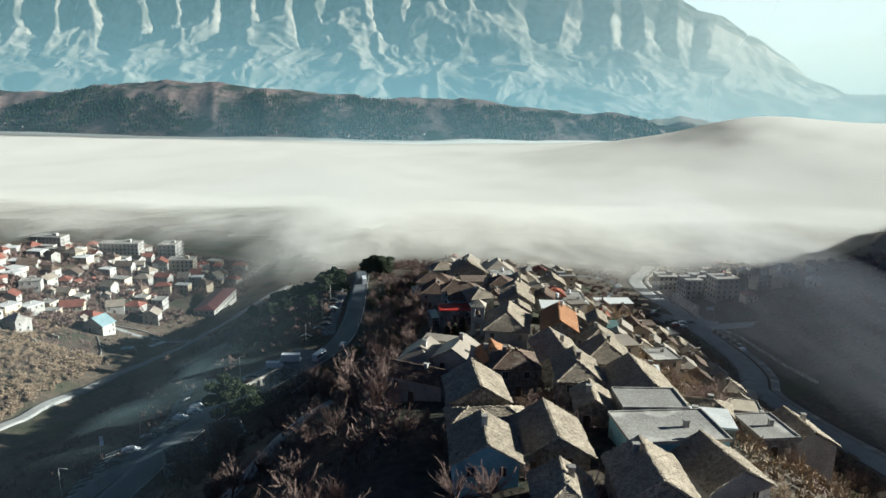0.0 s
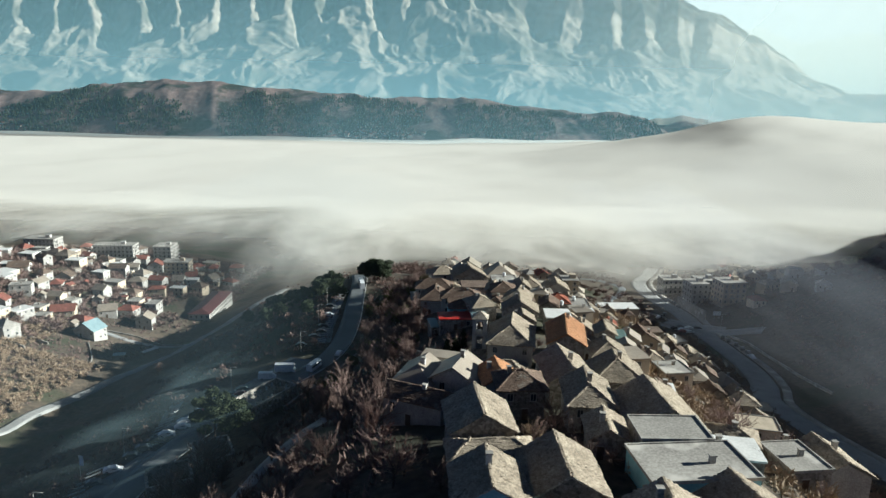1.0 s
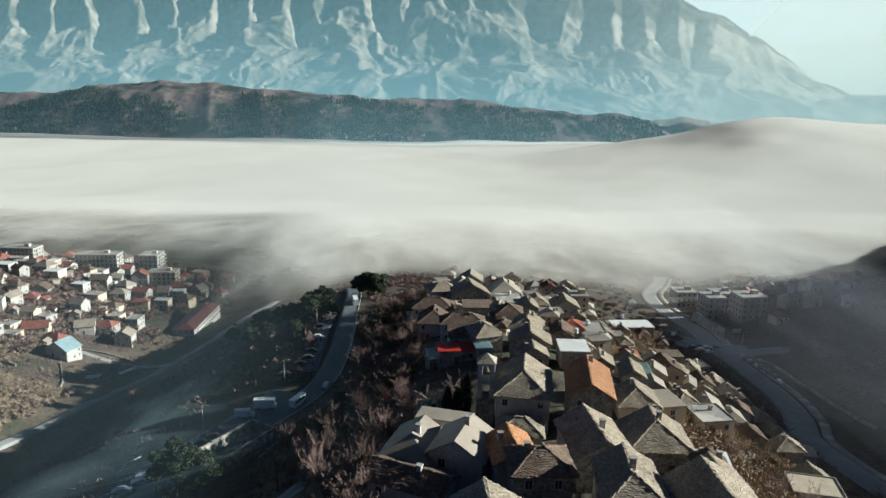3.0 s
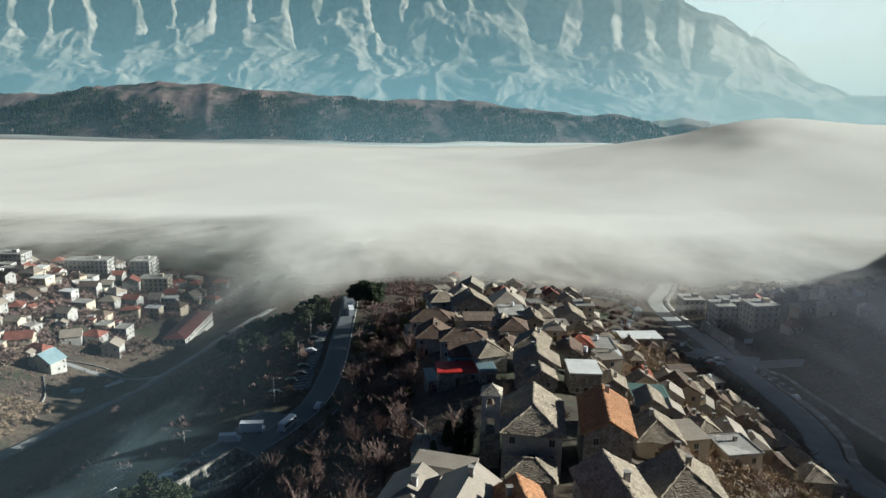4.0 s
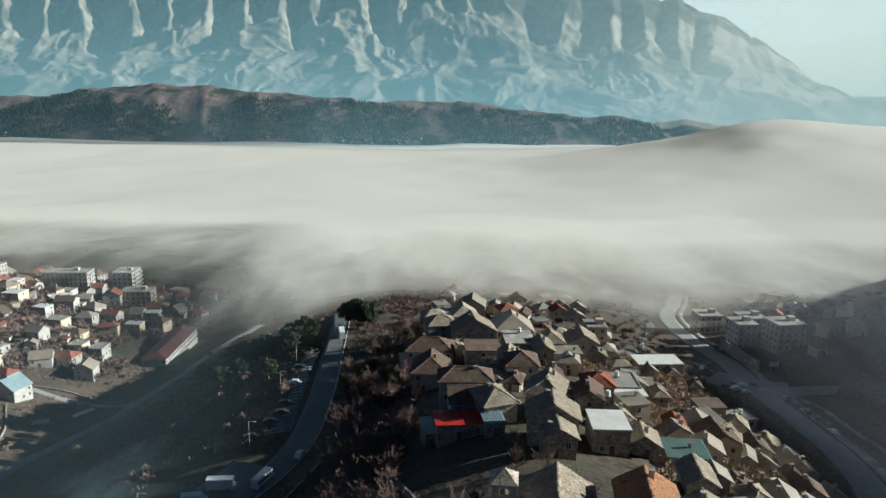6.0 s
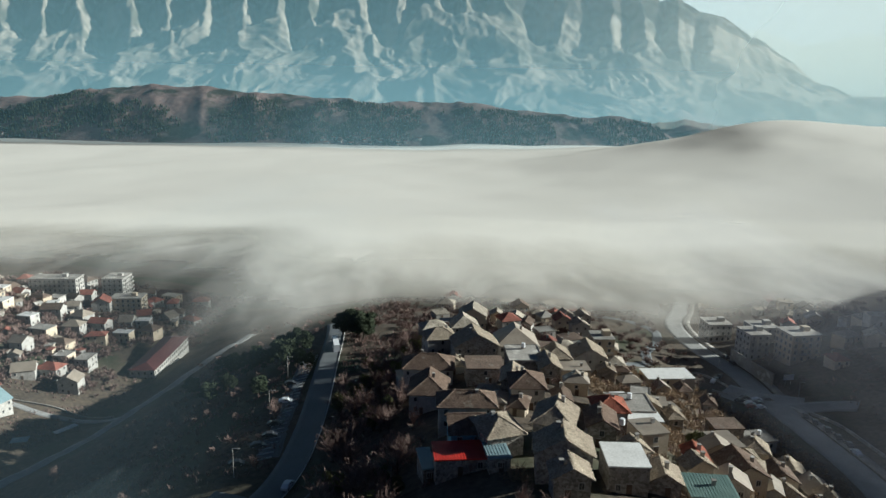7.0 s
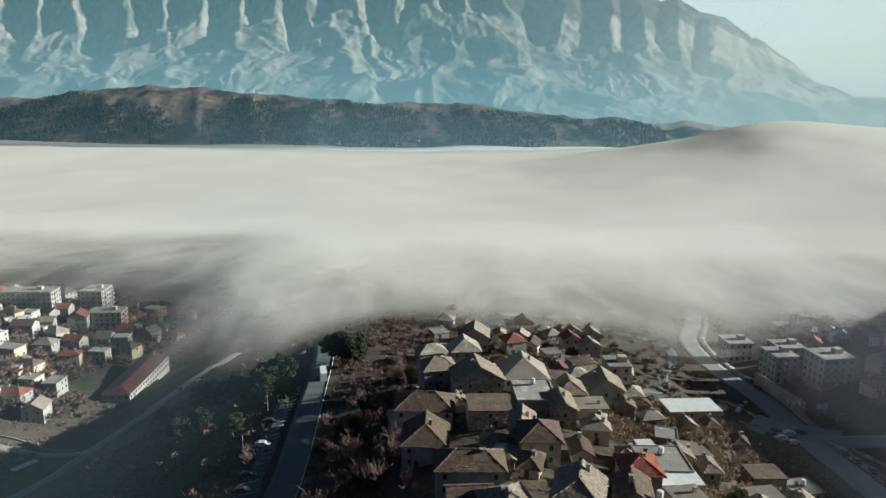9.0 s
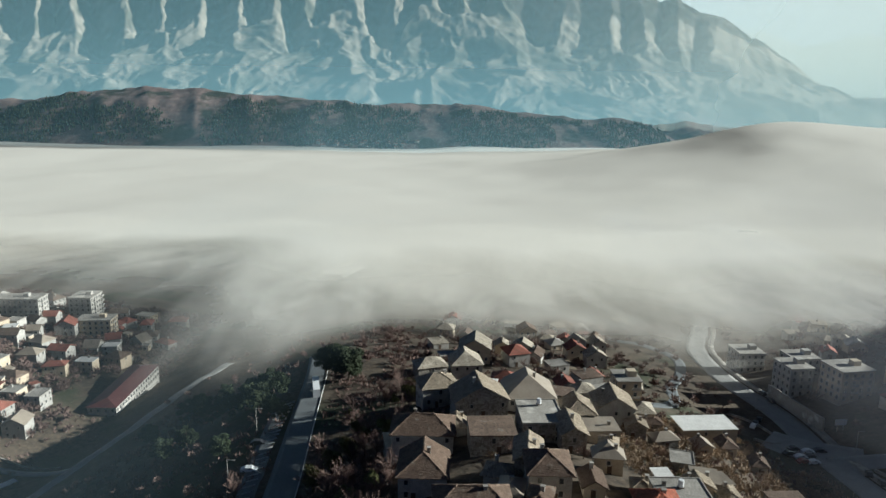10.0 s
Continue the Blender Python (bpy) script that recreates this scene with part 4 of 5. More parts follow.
def bell_tower(x, y):
    z = ground_z(x, y) + 0.8
    t = thing("bell_tower", pose(x, y, z, 0, 0, -4), "square whitewashed stone bell tower with open arches", "tower")
    part("base", box(0, 0, 1.8, 3.5, 3.5, 8.0, bevel=0.06), "stone", t)
    for lev, z0 in enumerate((5.8, 9.4)):
        for sx in (-1, 1):
            for sy in (-1, 1):
                part("pier", box(sx * 1.2, sy * 1.2, z0 + 1.5, 0.85, 0.85, 3.0), "white", t)
        part("lintel", box(0, 0, z0 + 3.25, 3.3, 3.3, 0.6, bevel=0.05), "white", t)
    raw_part("roof", [(-1.9, -1.9, 13.0), (1.9, -1.9, 13.0), (1.9, 1.9, 13.0), (-1.9, 1.9, 13.0), (0, 0, 14.6), (-1.9, -1.9, 12.9), (1.9, -1.9, 12.9), (1.9, 1.9, 12.9), (-1.9, 1.9, 12.9)],
             [(0, 1, 4), (1, 2, 4), (2, 3, 4), (3, 0, 4), (5, 8, 7, 6), (0, 5, 6, 1), (1, 6, 7, 2), (2, 7, 8, 3), (3, 8, 5, 0)], "slate", t)
    bm = bmesh.new()
    bmesh.ops.create_cone(bm, cap_ends=True, segments=14, radius1=0.6, radius2=0.25, depth=0.9, matrix=Matrix.Translation((0, 0, 11.2)))
    part("bell", bm, "wood", t, "dark bronze bell")


bell_tower(1.0, 159.6)


def block(x, y, rot, w, d, floors, wall="white", roof="concrete", name="apartment_building", label="", group="apartment blocks"):
    """A block of flats: body, roof slab, floor bands, windows and balconies."""
    m0 = pose(x, y, 0, 0, 0, rot)
    low = min(ground_z(*(m0 @ Vector((sx * w / 2, sy * d / 2, 0))).xy) for sx in (-1, 1) for sy in (-1, 1))
    base = sum(ground_z(*(m0 @ Vector((sx * w / 2, sy * d / 2, 0))).xy) for sx in (-1, 1) for sy in (-1, 1)) / 4
    h = floors * 3.0 + 0.6
    b = thing(name, pose(x, y, base, 0, 0, rot), label, "building", group)
    HOUSES.append((x, y, max(w, d)))
    part("wall", box(0, 0, (h + low - base - 1) / 2, w, d, h - low + base + 1), wall, b)
    top = part("roof", box(0, 0, h + 0.12, w + 0.8, d + 0.8, 0.3, bevel=0.05) if roof != "maroon" else roof_bmesh("hip", w, d, 3, 0.03)[0], roof, b)
    if roof == "maroon":
        top.location.z = h + 0.1
        top.scale.z = 0.45
    else:
        part("stair_head", box(w * 0.2, 0, h + 1.2, 3.2, 3.0, 2.2), wall, b)
    rnd = random.Random(int(x * 7 + y))
    for f in range(floors):
        zz = 1.9 + f * 3.0
        for side, length in (("front", w), ("east", d), ("west", d)):
            count = max(2, int(length / 2.9))
            for k in range(count):
                u = -length / 2 + (k + 0.5) * length / count
                place = {"front": pose(u, -d / 2 - 0.01, zz), "east": pose(w / 2 + 0.01, u, zz, 0, 0, 90), "west": pose(-w / 2 - 0.01, u, zz, 0, 0, -90)}[side]
                window(b, place, 1.15, True)
                if name == "apartment_building" and side != "west" and k % 3 == 1 and f:
                    q = {"front": (u, -d / 2 - 0.6, zz - 1.05, 2.8, 1.2), "east": (w / 2 + 0.6, u, zz - 1.05, 1.2, 2.8)}.get(side)
                    bal = part("balcony", box(q[0], q[1], q[2], q[3], q[4], 0.16), "concrete", b)
                    if side == "front":
                        part("rail", box(q[0], q[1] - 0.55, q[2] + 0.5, q[3], 0.08, 0.9), "white", bal)
                    else:
                        part("rail", box(q[0] + 0.55, q[1], q[2] + 0.5, 0.08, q[4], 0.9), "white", bal)


block(-174.5, 433, 4, 13, 50, 2, "white", "maroon", "school", "long two-storey white school with a dark red roof", "")
block(-280, 512, 6, 30, 12, 4, "white", "concrete", label="white four-storey block of flats in the mist")
block(-252, 536, 4, 14, 16, 5, "white", "concrete", label="white five-storey block of flats in the mist")
block(-232, 512, 8, 20, 12, 3, "tan", "concrete", label="pale four-storey block of flats with balconies")
block(-330, 500, 0, 24, 12, 4, "white", "concrete", label="white block of flats above the town")
block(143, 388, 12, 14, 12, 4, "tan", "concrete", label="tan and white block of flats above the road")
block(129, 402, 10, 10, 12, 4, "white", "concrete", label="white block of flats with tan stair tower")
block(125, 440, 6, 12, 12, 3, "white", "concrete", label="white block of flats at the fog's edge")
block(140, 420, 8, 12, 11, 3, "white", "concrete", label="white block of flats at the fog's edge")
block(48, 352, 4, 8, 10, 4, "tan", "concrete", label="narrow tan block of flats below the village")


def town():
    """Small white houses of the lower town on the western slope."""
    rnd = random.Random(12)
    tries = 0
    made = 0
    while made < 96 and tries < 4000:
        tries += 1
        x, y = rnd.uniform(-345, -190), rnd.uniform(330, 560)
        if x > -215 and y < 375 or y < 330 + (x + 250) * 0.2 or x > -196 and 395 < y < 470:
            continue
        w, d = rnd.uniform(6.5, 12.5), rnd.uniform(6, 10)
        if any(math.hypot(x - a, y - b) < 0.46 * (max(w, d) + c) + 1.0 for a, b, c in HOUSES):
            continue
        kind = rnd.choice(["hip", "hip", "gable", "gablex", "flat", "flat"])
        roof = rnd.choice(["redroof", "redroof", "brownroof", "metalroof"]) if kind != "flat" else rnd.choice(["concrete", "whiteroof"])
        z = ground_z(x, y) + rnd.choice([3.0, 3.4, 5.6, 6.0])
        house(x, y, z, rnd.uniform(-25, 25), w, d, kind, roof, rnd.choice(["white", "white", "white", "tan"]), "lower town houses", 1)
        made += 1
    made = tries = 0
    while made < 16 and tries < 2000:
        tries += 1
        x, y = rnd.uniform(-330, -222), rnd.uniform(235, 340)
        if x > -222 - (340 - y) * 0.1:
            continue
        w, d = rnd.uniform(8, 13), rnd.uniform(8, 11)
        if any(math.hypot(x - a, y - b) < 0.5 * (max(w, d) + c) + 3 for a, b, c in HOUSES):
            continue
        house(x, y, ground_z(x, y) + rnd.choice([3.5, 6.0, 6.5]), rnd.uniform(-25, 25), w, d, rnd.choice(["hip", "gable", "flat"]), rnd.choice(["redroof", "brownroof", "concrete"]), rnd.choice(["white", "white", "tan"]), "lower town houses", 1)
        made += 1
    made = tries = 0
    while made < 62 and tries < 6000:
        tries += 1
        x, y = rnd.choice([rnd.uniform(20, 100), rnd.uniform(-24, 60), rnd.uniform(-24, 60), rnd.uniform(150, 200)]), rnd.uniform(338, 540)
        if x > 150 and y < 365 or abs(x - 112) < 16 or (70 < x < 100 and 370 < y < 500):
            continue
        w, d = rnd.uniform(6, 9.5), rnd.uniform(5.5, 8.5)
        if any(math.hypot(x - a, y - b) < 0.5 * (max(w, d) + c) + 1.5 for a, b, c in HOUSES):
            continue
        house(x, y, ground_z(x, y) + rnd.choice([2.8, 3.4, 5.4]), rnd.uniform(-20, 25), w, d, rnd.choice(["hip", "gable", "gable", "flat"]), rnd.choice(["redroof", "slate", "slate", "brownroof", "concrete"]), rnd.choice(["white", "tan"]), "houses at the fog's edge", 1)
        made += 1


def town_sheds():
    """Sheds and outbuildings between the houses of the lower town."""
    rnd = random.Random(64)
    made = tries = 0
    while made < 60 and tries < 4000:
        tries += 1
        x, y = rnd.uniform(-345, -185), rnd.uniform(270, 540)
        if x > -215 and y < 385 or x > -196 and 395 < y < 470:
            continue
        w, d = rnd.uniform(3, 5.5), rnd.uniform(3, 4.5)
        if any(math.hypot(x - a, y - b) < 0.5 * (max(w, d) + c) + 0.5 for a, b, c in HOUSES):
            continue
        house(x, y, ground_z(x, y) + 2.3, rnd.uniform(-30, 30), w, d, rnd.choice(["gable", "flat", "flat"]), rnd.choice(["redroof", "metalroof", "brownroof", "concrete"]), rnd.choice(["white", "tan", "stone"]), "lower town sheds", 0, name="shed")
        made += 1


house(-203, 341, 23.5, -14, 13, 9, "gable", "bluemetal", "white", "lower town houses", 0)
town()
town_sheds()


def slope_fill():
    """Small stone and rendered houses and sheds packed among the larger ones."""
    rnd = random.Random(31)
    made = tries = 0
    while made < 72 and tries < 9000:
        tries += 1
        y = rnd.uniform(92, 345)
        x = rnd.uniform(-14, 92)
        if x > 92 - (y - 100) * 0.02 or (x < 30 and y < 170) or (x < 24 and y < 240) or (x > 38 and y < 190 and rnd.random() < 0.7) or (y < 130 and x > 70):
            continue
        w, d = rnd.uniform(3.6, 7.2), rnd.uniform(3.6, 7)
        if any(math.hypot(x - a, y - b) < 0.48 * (max(w, d) + c) for a, b, c in HOUSES):
            continue
        kind = rnd.choice(["gable", "halfhip", "flat", "hip", "gable"])
        roof = rnd.choice(["slate", "slate", "brownroof", "metalroof"]) if kind != "flat" else rnd.choice(["concrete", "metalroof", "whiteroof", "brownroof"])
        house(x, y, ground_z(x, y) + rnd.choice([2.4, 2.7, 3.2, 4.4]), rnd.uniform(-18, 14), w, d, kind, roof, rnd.choice(["stone", "stone", "tan", "white"]), "village houses", 1)
        made += 1


slope_fill()


# ---- trees and brush ----
def stick(verts, faces, a, b, ra, rb, sides=3):
    """A tapered twig from a to b."""
    d = (b - a)
    if d.length < 1e-4:
        return
    d.normalize()
    u = d.orthogonal().normalized()
    w = d.cross(u)
    k = len(verts)
    for p, r in ((a, ra), (b, rb)):
        for i in range(sides):
            t = 2 * math.pi * i / sides
            verts.append(tuple(p + u * (r * math.cos(t)) + w * (r * math.sin(t))))
    for i in range(sides):
        j = (i + 1) % sides
        faces.append((k + i, k + j, k + sides + j, k + sides + i))


def bare_tree_meshes(seed, height, spread, fine=6):
    """Trunk and limbs in one mesh, the crown of fine twigs in another."""
    rnd = random.Random(seed)
    tv, tf, cv, cf = [], [], [], []

    def way(base, turn):
        return (base + Vector((rnd.uniform(-1, 1), rnd.uniform(-1, 1), rnd.uniform(-0.45, 0.75))) * turn).normalized()

    def grow(p, d, length, r, level):
        q = p
        if level > 3:
            k = len(cv)
            u = d.orthogonal().normalized() * 0.032
            w = d.cross(u)
            cv.extend([tuple(p + u), tuple(p - u * 0.5 + w * 0.87), tuple(p - u * 0.5 - w * 0.87), tuple(p + d * length)])
            cf.extend([(k, k + 1, k + 3), (k + 1, k + 2, k + 3), (k + 2, k, k + 3)])
            return
        seg = 3 if level < 2 else 2
        for s in range(seg):
            nxt = q + d * (length / seg)
            r2 = r * (0.82 if s < seg - 1 else 0.6)
            v, f = (tv, tf) if level < 2 else (cv, cf)
            stick(v, f, q, nxt, max(r, 0.028), max(r2, 0.018), 5 if level == 0 else 3)
            if level < 4 and (level > 0 or s > 0):
                for _ in range(3 if level == 0 else 3 if level == 1 else fine):
                    grow(q.lerp(nxt, rnd.uniform(0.1, 1)), way(d, spread + (0.5 if level == 0 else 0)), length * (rnd.uniform(0.85, 1.2) if level == 0 else rnd.uniform(0.4, 0.7)), r2 * 0.55, level + (1 if level < 2 else 2))
            q, r, d = nxt, r2, way(d, 0.2)
        if level < 3:
            grow(q, way(d, 0.4), length * 0.7, r, level + 1)

    grow(Vector((0, 0, -0.4)), Vector((rnd.uniform(-.1, .1), rnd.uniform(-.1, .1), 1)).normalized(), height * 0.36, height * 0.03, 0)
    return tv, tf, cv, cf


def mesh_of(name, verts, faces, material):
    me = bpy.data.meshes.new(name)
    me.from_pydata(verts, [], faces)
    me.materials.append(M[material])
    return me


def make_tree(name, label, trunk, crown, group):
    t = thing(name, pose(0, 0, -500), label, "tree", group)
    for nm, me in (("trunk", trunk), ("crown", crown)):
        o = new(nm, me)
        o.parent = t
    return t


def tufts(rnd, clumps, n, size, material_name):
    """Small leaf blades gathered in uneven clumps; clumps: centre and radii."""
    verts, faces = [], []
    total = sum(c[3] * c[4] for c in clumps)
    for cx, cy, cz, rx, rz in clumps:
        for _ in range(int(n * rx * rz / total)):
            v = Vector((rnd.gauss(0, 1), rnd.gauss(0, 1), rnd.gauss(0, 1))).normalized() * rnd.uniform(0.55, 1.08)
            p = Vector((cx + v.x * rx, cy + v.y * rx, cz + v.z * rz))
            a = Vector((rnd.uniform(-1, 1), rnd.uniform(-1, 1), rnd.uniform(-0.4, 1))).normalized() * size * rnd.uniform(0.6, 1.3)
            b = a.orthogonal().normalized() * size * 0.35
            k = len(verts)
            verts += [tuple(p - b), tuple(p + b), tuple(p + a + b * 0.4), tuple(p + a - b * 0.4)]
            faces.append((k, k + 1, k + 2, k + 3))
    return verts, faces


def build_trees():
    lib = {}
    lib["bare"] = []
    for k, (h, s) in enumerate([(7.0, 0.75), (8.5, 0.6), (6.0, 0.9), (7.5, 0.7)]):
        tv, tf, cv, cf = bare_tree_meshes(20 + k, h, s, 4)
        lib["bare"].append(make_tree("bare_tree", "leafless winter tree with reddish-brown twigs", mesh_of("trunk", tv, tf, "bark"), mesh_of("crown", cv, cf, "twig"), "bare trees on the slopes"))
    lib["brush"] = []
    for k, (h, s) in enumerate([(4.0, 1.0), (3.4, 1.1)]):
        tv, tf, cv, cf = bare_tree_meshes(40 + k, h, s, 2)
        lib["brush"].append(make_tree("bare_bush", "low leafless bush with tan dry twigs", mesh_of("trunk", tv, tf, "bark"), mesh_of("crown", cv, cf, "drytwig"), "bare bushes on the slopes"))
    rnd = random.Random(9)
    lib["pine"] = []
    for k, h in enumerate((13, 11)):
        tv, tf = [], []
        stick(tv, tf, Vector((0, 0, -0.5)), Vector((0.2, 0.1, h * 0.9)), 0.3, 0.08, 6)
        clumps = []
        for i in range(15):
            z = h * (0.32 + 0.62 * i / 14)
            a, r = i * 2.4, h * 0.33 * (1.12 - (z / h - 0.5) ** 2 * 2.4) * rnd.uniform(0.5, 1.1)
            c = Vector((math.cos(a) * r, math.sin(a) * r, z))
            stick(tv, tf, Vector((0.1, 0, z - 0.8)), c, 0.1, 0.04)
            clumps.append((c.x, c.y, c.z, rnd.uniform(1.6, 2.6), rnd.uniform(0.9, 1.5)))
        v, f = tufts(rnd, clumps, 6500, 0.6, "pine")
        lib["pine"].append(make_tree("pine_tree", "dark green pine with layered clumps of needles", mesh_of("trunk", tv, tf, "bark"), mesh_of("crown", v, f, "pine"), "pines by the road bend"))
    lib["olive"] = []
    for k, h in enumerate((4.5, 6.0)):
        tv, tf = [], []
        clumps = []
        for i in range(9):
            a = i * 2.4
            c = Vector((math.cos(a) * h * 0.2, math.sin(a) * h * 0.2, h * rnd.uniform(0.35, 0.85)))
            stick(tv, tf, Vector((0, 0, -0.4)), c, 0.12, 0.03)
            clumps.append((c.x, c.y, c.z, h * rnd.uniform(0.14, 0.24), h * rnd.uniform(0.13, 0.2)))
        v, f = tufts(rnd, clumps, 1600, 0.38, "olive")
        lib["olive"].append(make_tree("evergreen_bush", "rounded olive-green evergreen bush", mesh_of("trunk", tv, tf, "bark"), mesh_of("crown", v, f, "olive"), "evergreen bushes"))
    lib["cypress"] = []
    tv, tf = [], []
    stick(tv, tf, Vector((0, 0, -0.5)), Vector((0, 0, 7)), 0.16, 0.05, 5)
    v, f = tufts(rnd, [(0, 0, 1.2 + i * 0.75, 1.0 * (1 - abs(i - 3) / 9), 0.8) for i in range(9)], 2600, 0.36, "pine")
    lib["cypress"].append(make_tree("cypress_tree", "slim dark cypress beside the houses", mesh_of("trunk", tv, tf, "bark"), mesh_of("crown", v, f, "pine"), "cypresses"))
    return lib


TREES = build_trees()
USED = set()


def plant(kind, x, y, size=1.0, pick=None):
    rnd = random.Random(int(x * 131 + y * 17))
    proto = TREES[kind][pick if pick is not None else rnd.randrange(len(TREES[kind]))]
    m = pose(x, y, ground_z(x, y), 0, 0, rnd.uniform(0, 360)) @ Matrix.Diagonal((size, size, size, 1))
    if proto.name not in USED:
        USED.add(proto.name)
        proto.matrix_basis = m
        return proto
    o = copy_thing(proto, pose(0, 0, 0))
    o.matrix_basis = m
    return o


def near_house(x, y, gap):
    return any(abs(x - a) < c * 0.5 + gap and abs(y - b) < c * 0.5 + gap for a, b, c in HOUSES)


def on_road(x, y, gap=7.5):
    for line in (ROAD_W, ROAD_E):
        for a, b in zip(line, line[1:]):
            ax, ay = b[0] - a[0], b[1] - a[1]
            t = max(0, min(1, ((x - a[0]) * ax + (y - a[1]) * ay) / (ax * ax + ay * ay)))
            if math.hypot(x - a[0] - ax * t, y - a[1] - ay * t) < gap:
                return True
    return (-86 < x < -50 and 160 < y < 240) or (92 < x < 140 and 325 < y < 360)


def woods():
    rnd = random.Random(77)

    def fill(kind, count, x0, x1, y0, y1, lo, hi, gap=1.0, test=None):
        made = tries = 0
        while made < count and tries < count * 30:
            tries += 1
            x, y = rnd.uniform(x0, x1), rnd.uniform(y0, y1)
            if near_house(x, y, gap) or on_road(x, y) or (test and not test(x, y)):
                continue
            plant(kind, x, y, rnd.uniform(lo, hi))
            made += 1

    fill("bare", 120, -62, -12, 40, 340, 0.75, 1.3, 1.5, lambda x, y: x < -14 + (y - 100) * -0.03)
    fill("bare", 26, 45, 98, 90, 330, 0.45, 0.8)
    fill("brush", 60, 36, 100, 70, 340, 0.7, 1.3, 0.3)
    fill("bare", 70, -8, 40, 62, 350, 0.4, 0.7, -1.0)
    fill("brush", 55, -10, 42, 62, 400, 0.6, 1.1, -1.2)
    fill("bare", 22, -70, 90, 340, 520, 0.5, 0.8, 0.5)
    fill("olive", 20, -46, -16, 180, 340, 0.7, 1.2)
    fill("bare", 26, -46, -18, 215, 345, 0.8, 1.1, 0.5)
    fill("olive", 8, 42, 95, 100, 300, 0.5, 0.8)
    fill("pine", 9, -125, -72, 300, 400, 0.5, 0.75)
    for x, y, s in ((-78, 338, 1.0), (-73, 343, 0.9), (-81, 345, 0.8), (-54, 362, 1.0), (-49, 354, 1.05), (-60, 366, 0.85), (-70, 330, 0.55), (-64, 320, 0.45), (-66, 166, 0.95), (-62, 170, 0.8)):
        plant("pine", x, y, s)
    for x, y, s in ((-4.5, 156, 1.35), (-6.5, 159, 1.2), (-3.0, 163, 1.3), (-9, 157, 0.9)):
        plant("cypress", x, y, s)
    for x, y, s in ((-8, 163, 1.5), (-11, 160, 1.3), (-4.5, 165, 1.4), (-17, 180, 1.3), (-22, 186, 1.2), (-20, 222, 1.2), (-30, 196, 1.1), (-27, 202, 1.0), (-22, 216, 1.0), (-20, 228, 1.0), (-10.5, 90, 1.0), (-16, 175, 1.05), (62, 136, 1.5), (-137, 279, 1.0)):
        plant("bare", x, y, s)
    for x, y, s in ((5.3, 97, 0.6), (8.2, 80.5, 0.65), (7.2, 78.5, 0.5), (15.4, 93, 0.6), (22.4, 101, 0.5), (17.4, 119.5, 0.7), (21, 118, 0.7), (10.5, 116, 0.65), (13, 112, 0.6), (18, 142, 0.8), (22, 146, 0.7), (9, 137, 0.6), (2.5, 72, 0.8), (-1.5, 73, 0.7), (41, 113, 0.8), (44, 118, 0.9), (-4, 88, 0.7)):
        plant("bare", x, y, s)
    for x, y, s in ((-43, 274, 1.2), (-40, 282, 1.2), (-33, 222, 1.1), (-36, 228, 1.0), (-24, 206, 1.2)):
        plant("olive", x, y, s)


woods()


def grove(name, label, material, count, x0, x1, y0, y1, lo, hi, seed, test=None, blades=110):
    """Trees too far off and too many to tell apart, joined into one mass of trunks and coarse twigs."""
    rng = np.random.default_rng(seed)
    verts, faces, made, tries = [], [], 0, 0
    while made < count and tries < count * 30:
        tries += 1
        x, y = rng.uniform(x0, x1), rng.uniform(y0, y1)
        if near_house(x, y, 0.0) or on_road(x, y) or (test and not test(x, y)):
            continue
        made += 1
        h, z = rng.uniform(lo, hi), ground_z(x, y)
        stick(verts, faces, Vector((x, y, z - 0.4)), Vector((x, y, z + h * 0.6)), 0.05 * h ** 0.7, 0.05)
        d = rng.normal(0, 1, (blades, 3))
        d[:, 2] = np.abs(d[:, 2]) * 0.8 + 0.25
        d /= np.linalg.norm(d, axis=1)[:, None]
        start = np.array([x, y, z + h * 0.25]) + d * (rng.uniform(0.02, 0.42, blades) * h)[:, None] * np.array([1, 1, 1.1])
        tip = start + (d + rng.normal(0, 0.35, (blades, 3))) * (rng.uniform(0.12, 0.28, blades) * h)[:, None]
        side = np.cross(d, rng.normal(0, 1, (blades, 3)))
        side = side / np.linalg.norm(side, axis=1)[:, None] * (0.04 * h + 0.04)
        for a_, b_, c_ in zip((start - side).tolist(), (start + side).tolist(), tip.tolist()):
            k = len(verts)
            verts += [a_, b_, c_]
            faces.append((k, k + 1, k + 2))
    tagged(raw_part(name, verts, faces, material), label, "trees", kind="stuff")


field = lambda x, y: not (-215 < x < -150 and 300 < y < 380)
grove("town_trees", "bare brown trees between the houses of the lower town", "twig", 1300, -345, -178, 330, 590, 2.5, 7.0, 3, field)
grove("garden_trees", "bare brown trees and hedges in the gardens of the lower town", "twig", 650, -345, -188, 318, 470, 2.2, 5.5, 13, lambda x, y: not (x > -215 and y < 385) and not (x > -194 and y < 470), 80)
grove("hillside_brush", "dense tan winter brush on the sunny slope", "drytwig", 4200, -345, -172, 170, 360, 1.6, 4.6, 4, field, 60)
grove("valley_trees", "bare trees on the shaded valley sides", "twig", 260, 128, 300, 180, 540, 3.0, 7.0, 6)
grove("slope_brush", "tan winter brush below the village", "drytwig", 3000, 32, 104, 70, 345, 1.4, 3.6, 7, None, 60)
grove("knoll_woods", "dark bare woods on the knoll beside the road", "twig", 150, -140, -62, 110, 470, 1.6, 3.2, 8)
grove("spur_trees", "bare trees at the far end of the village", "twig", 420, -70, 100, 345, 540, 2.5, 5.5, 9)


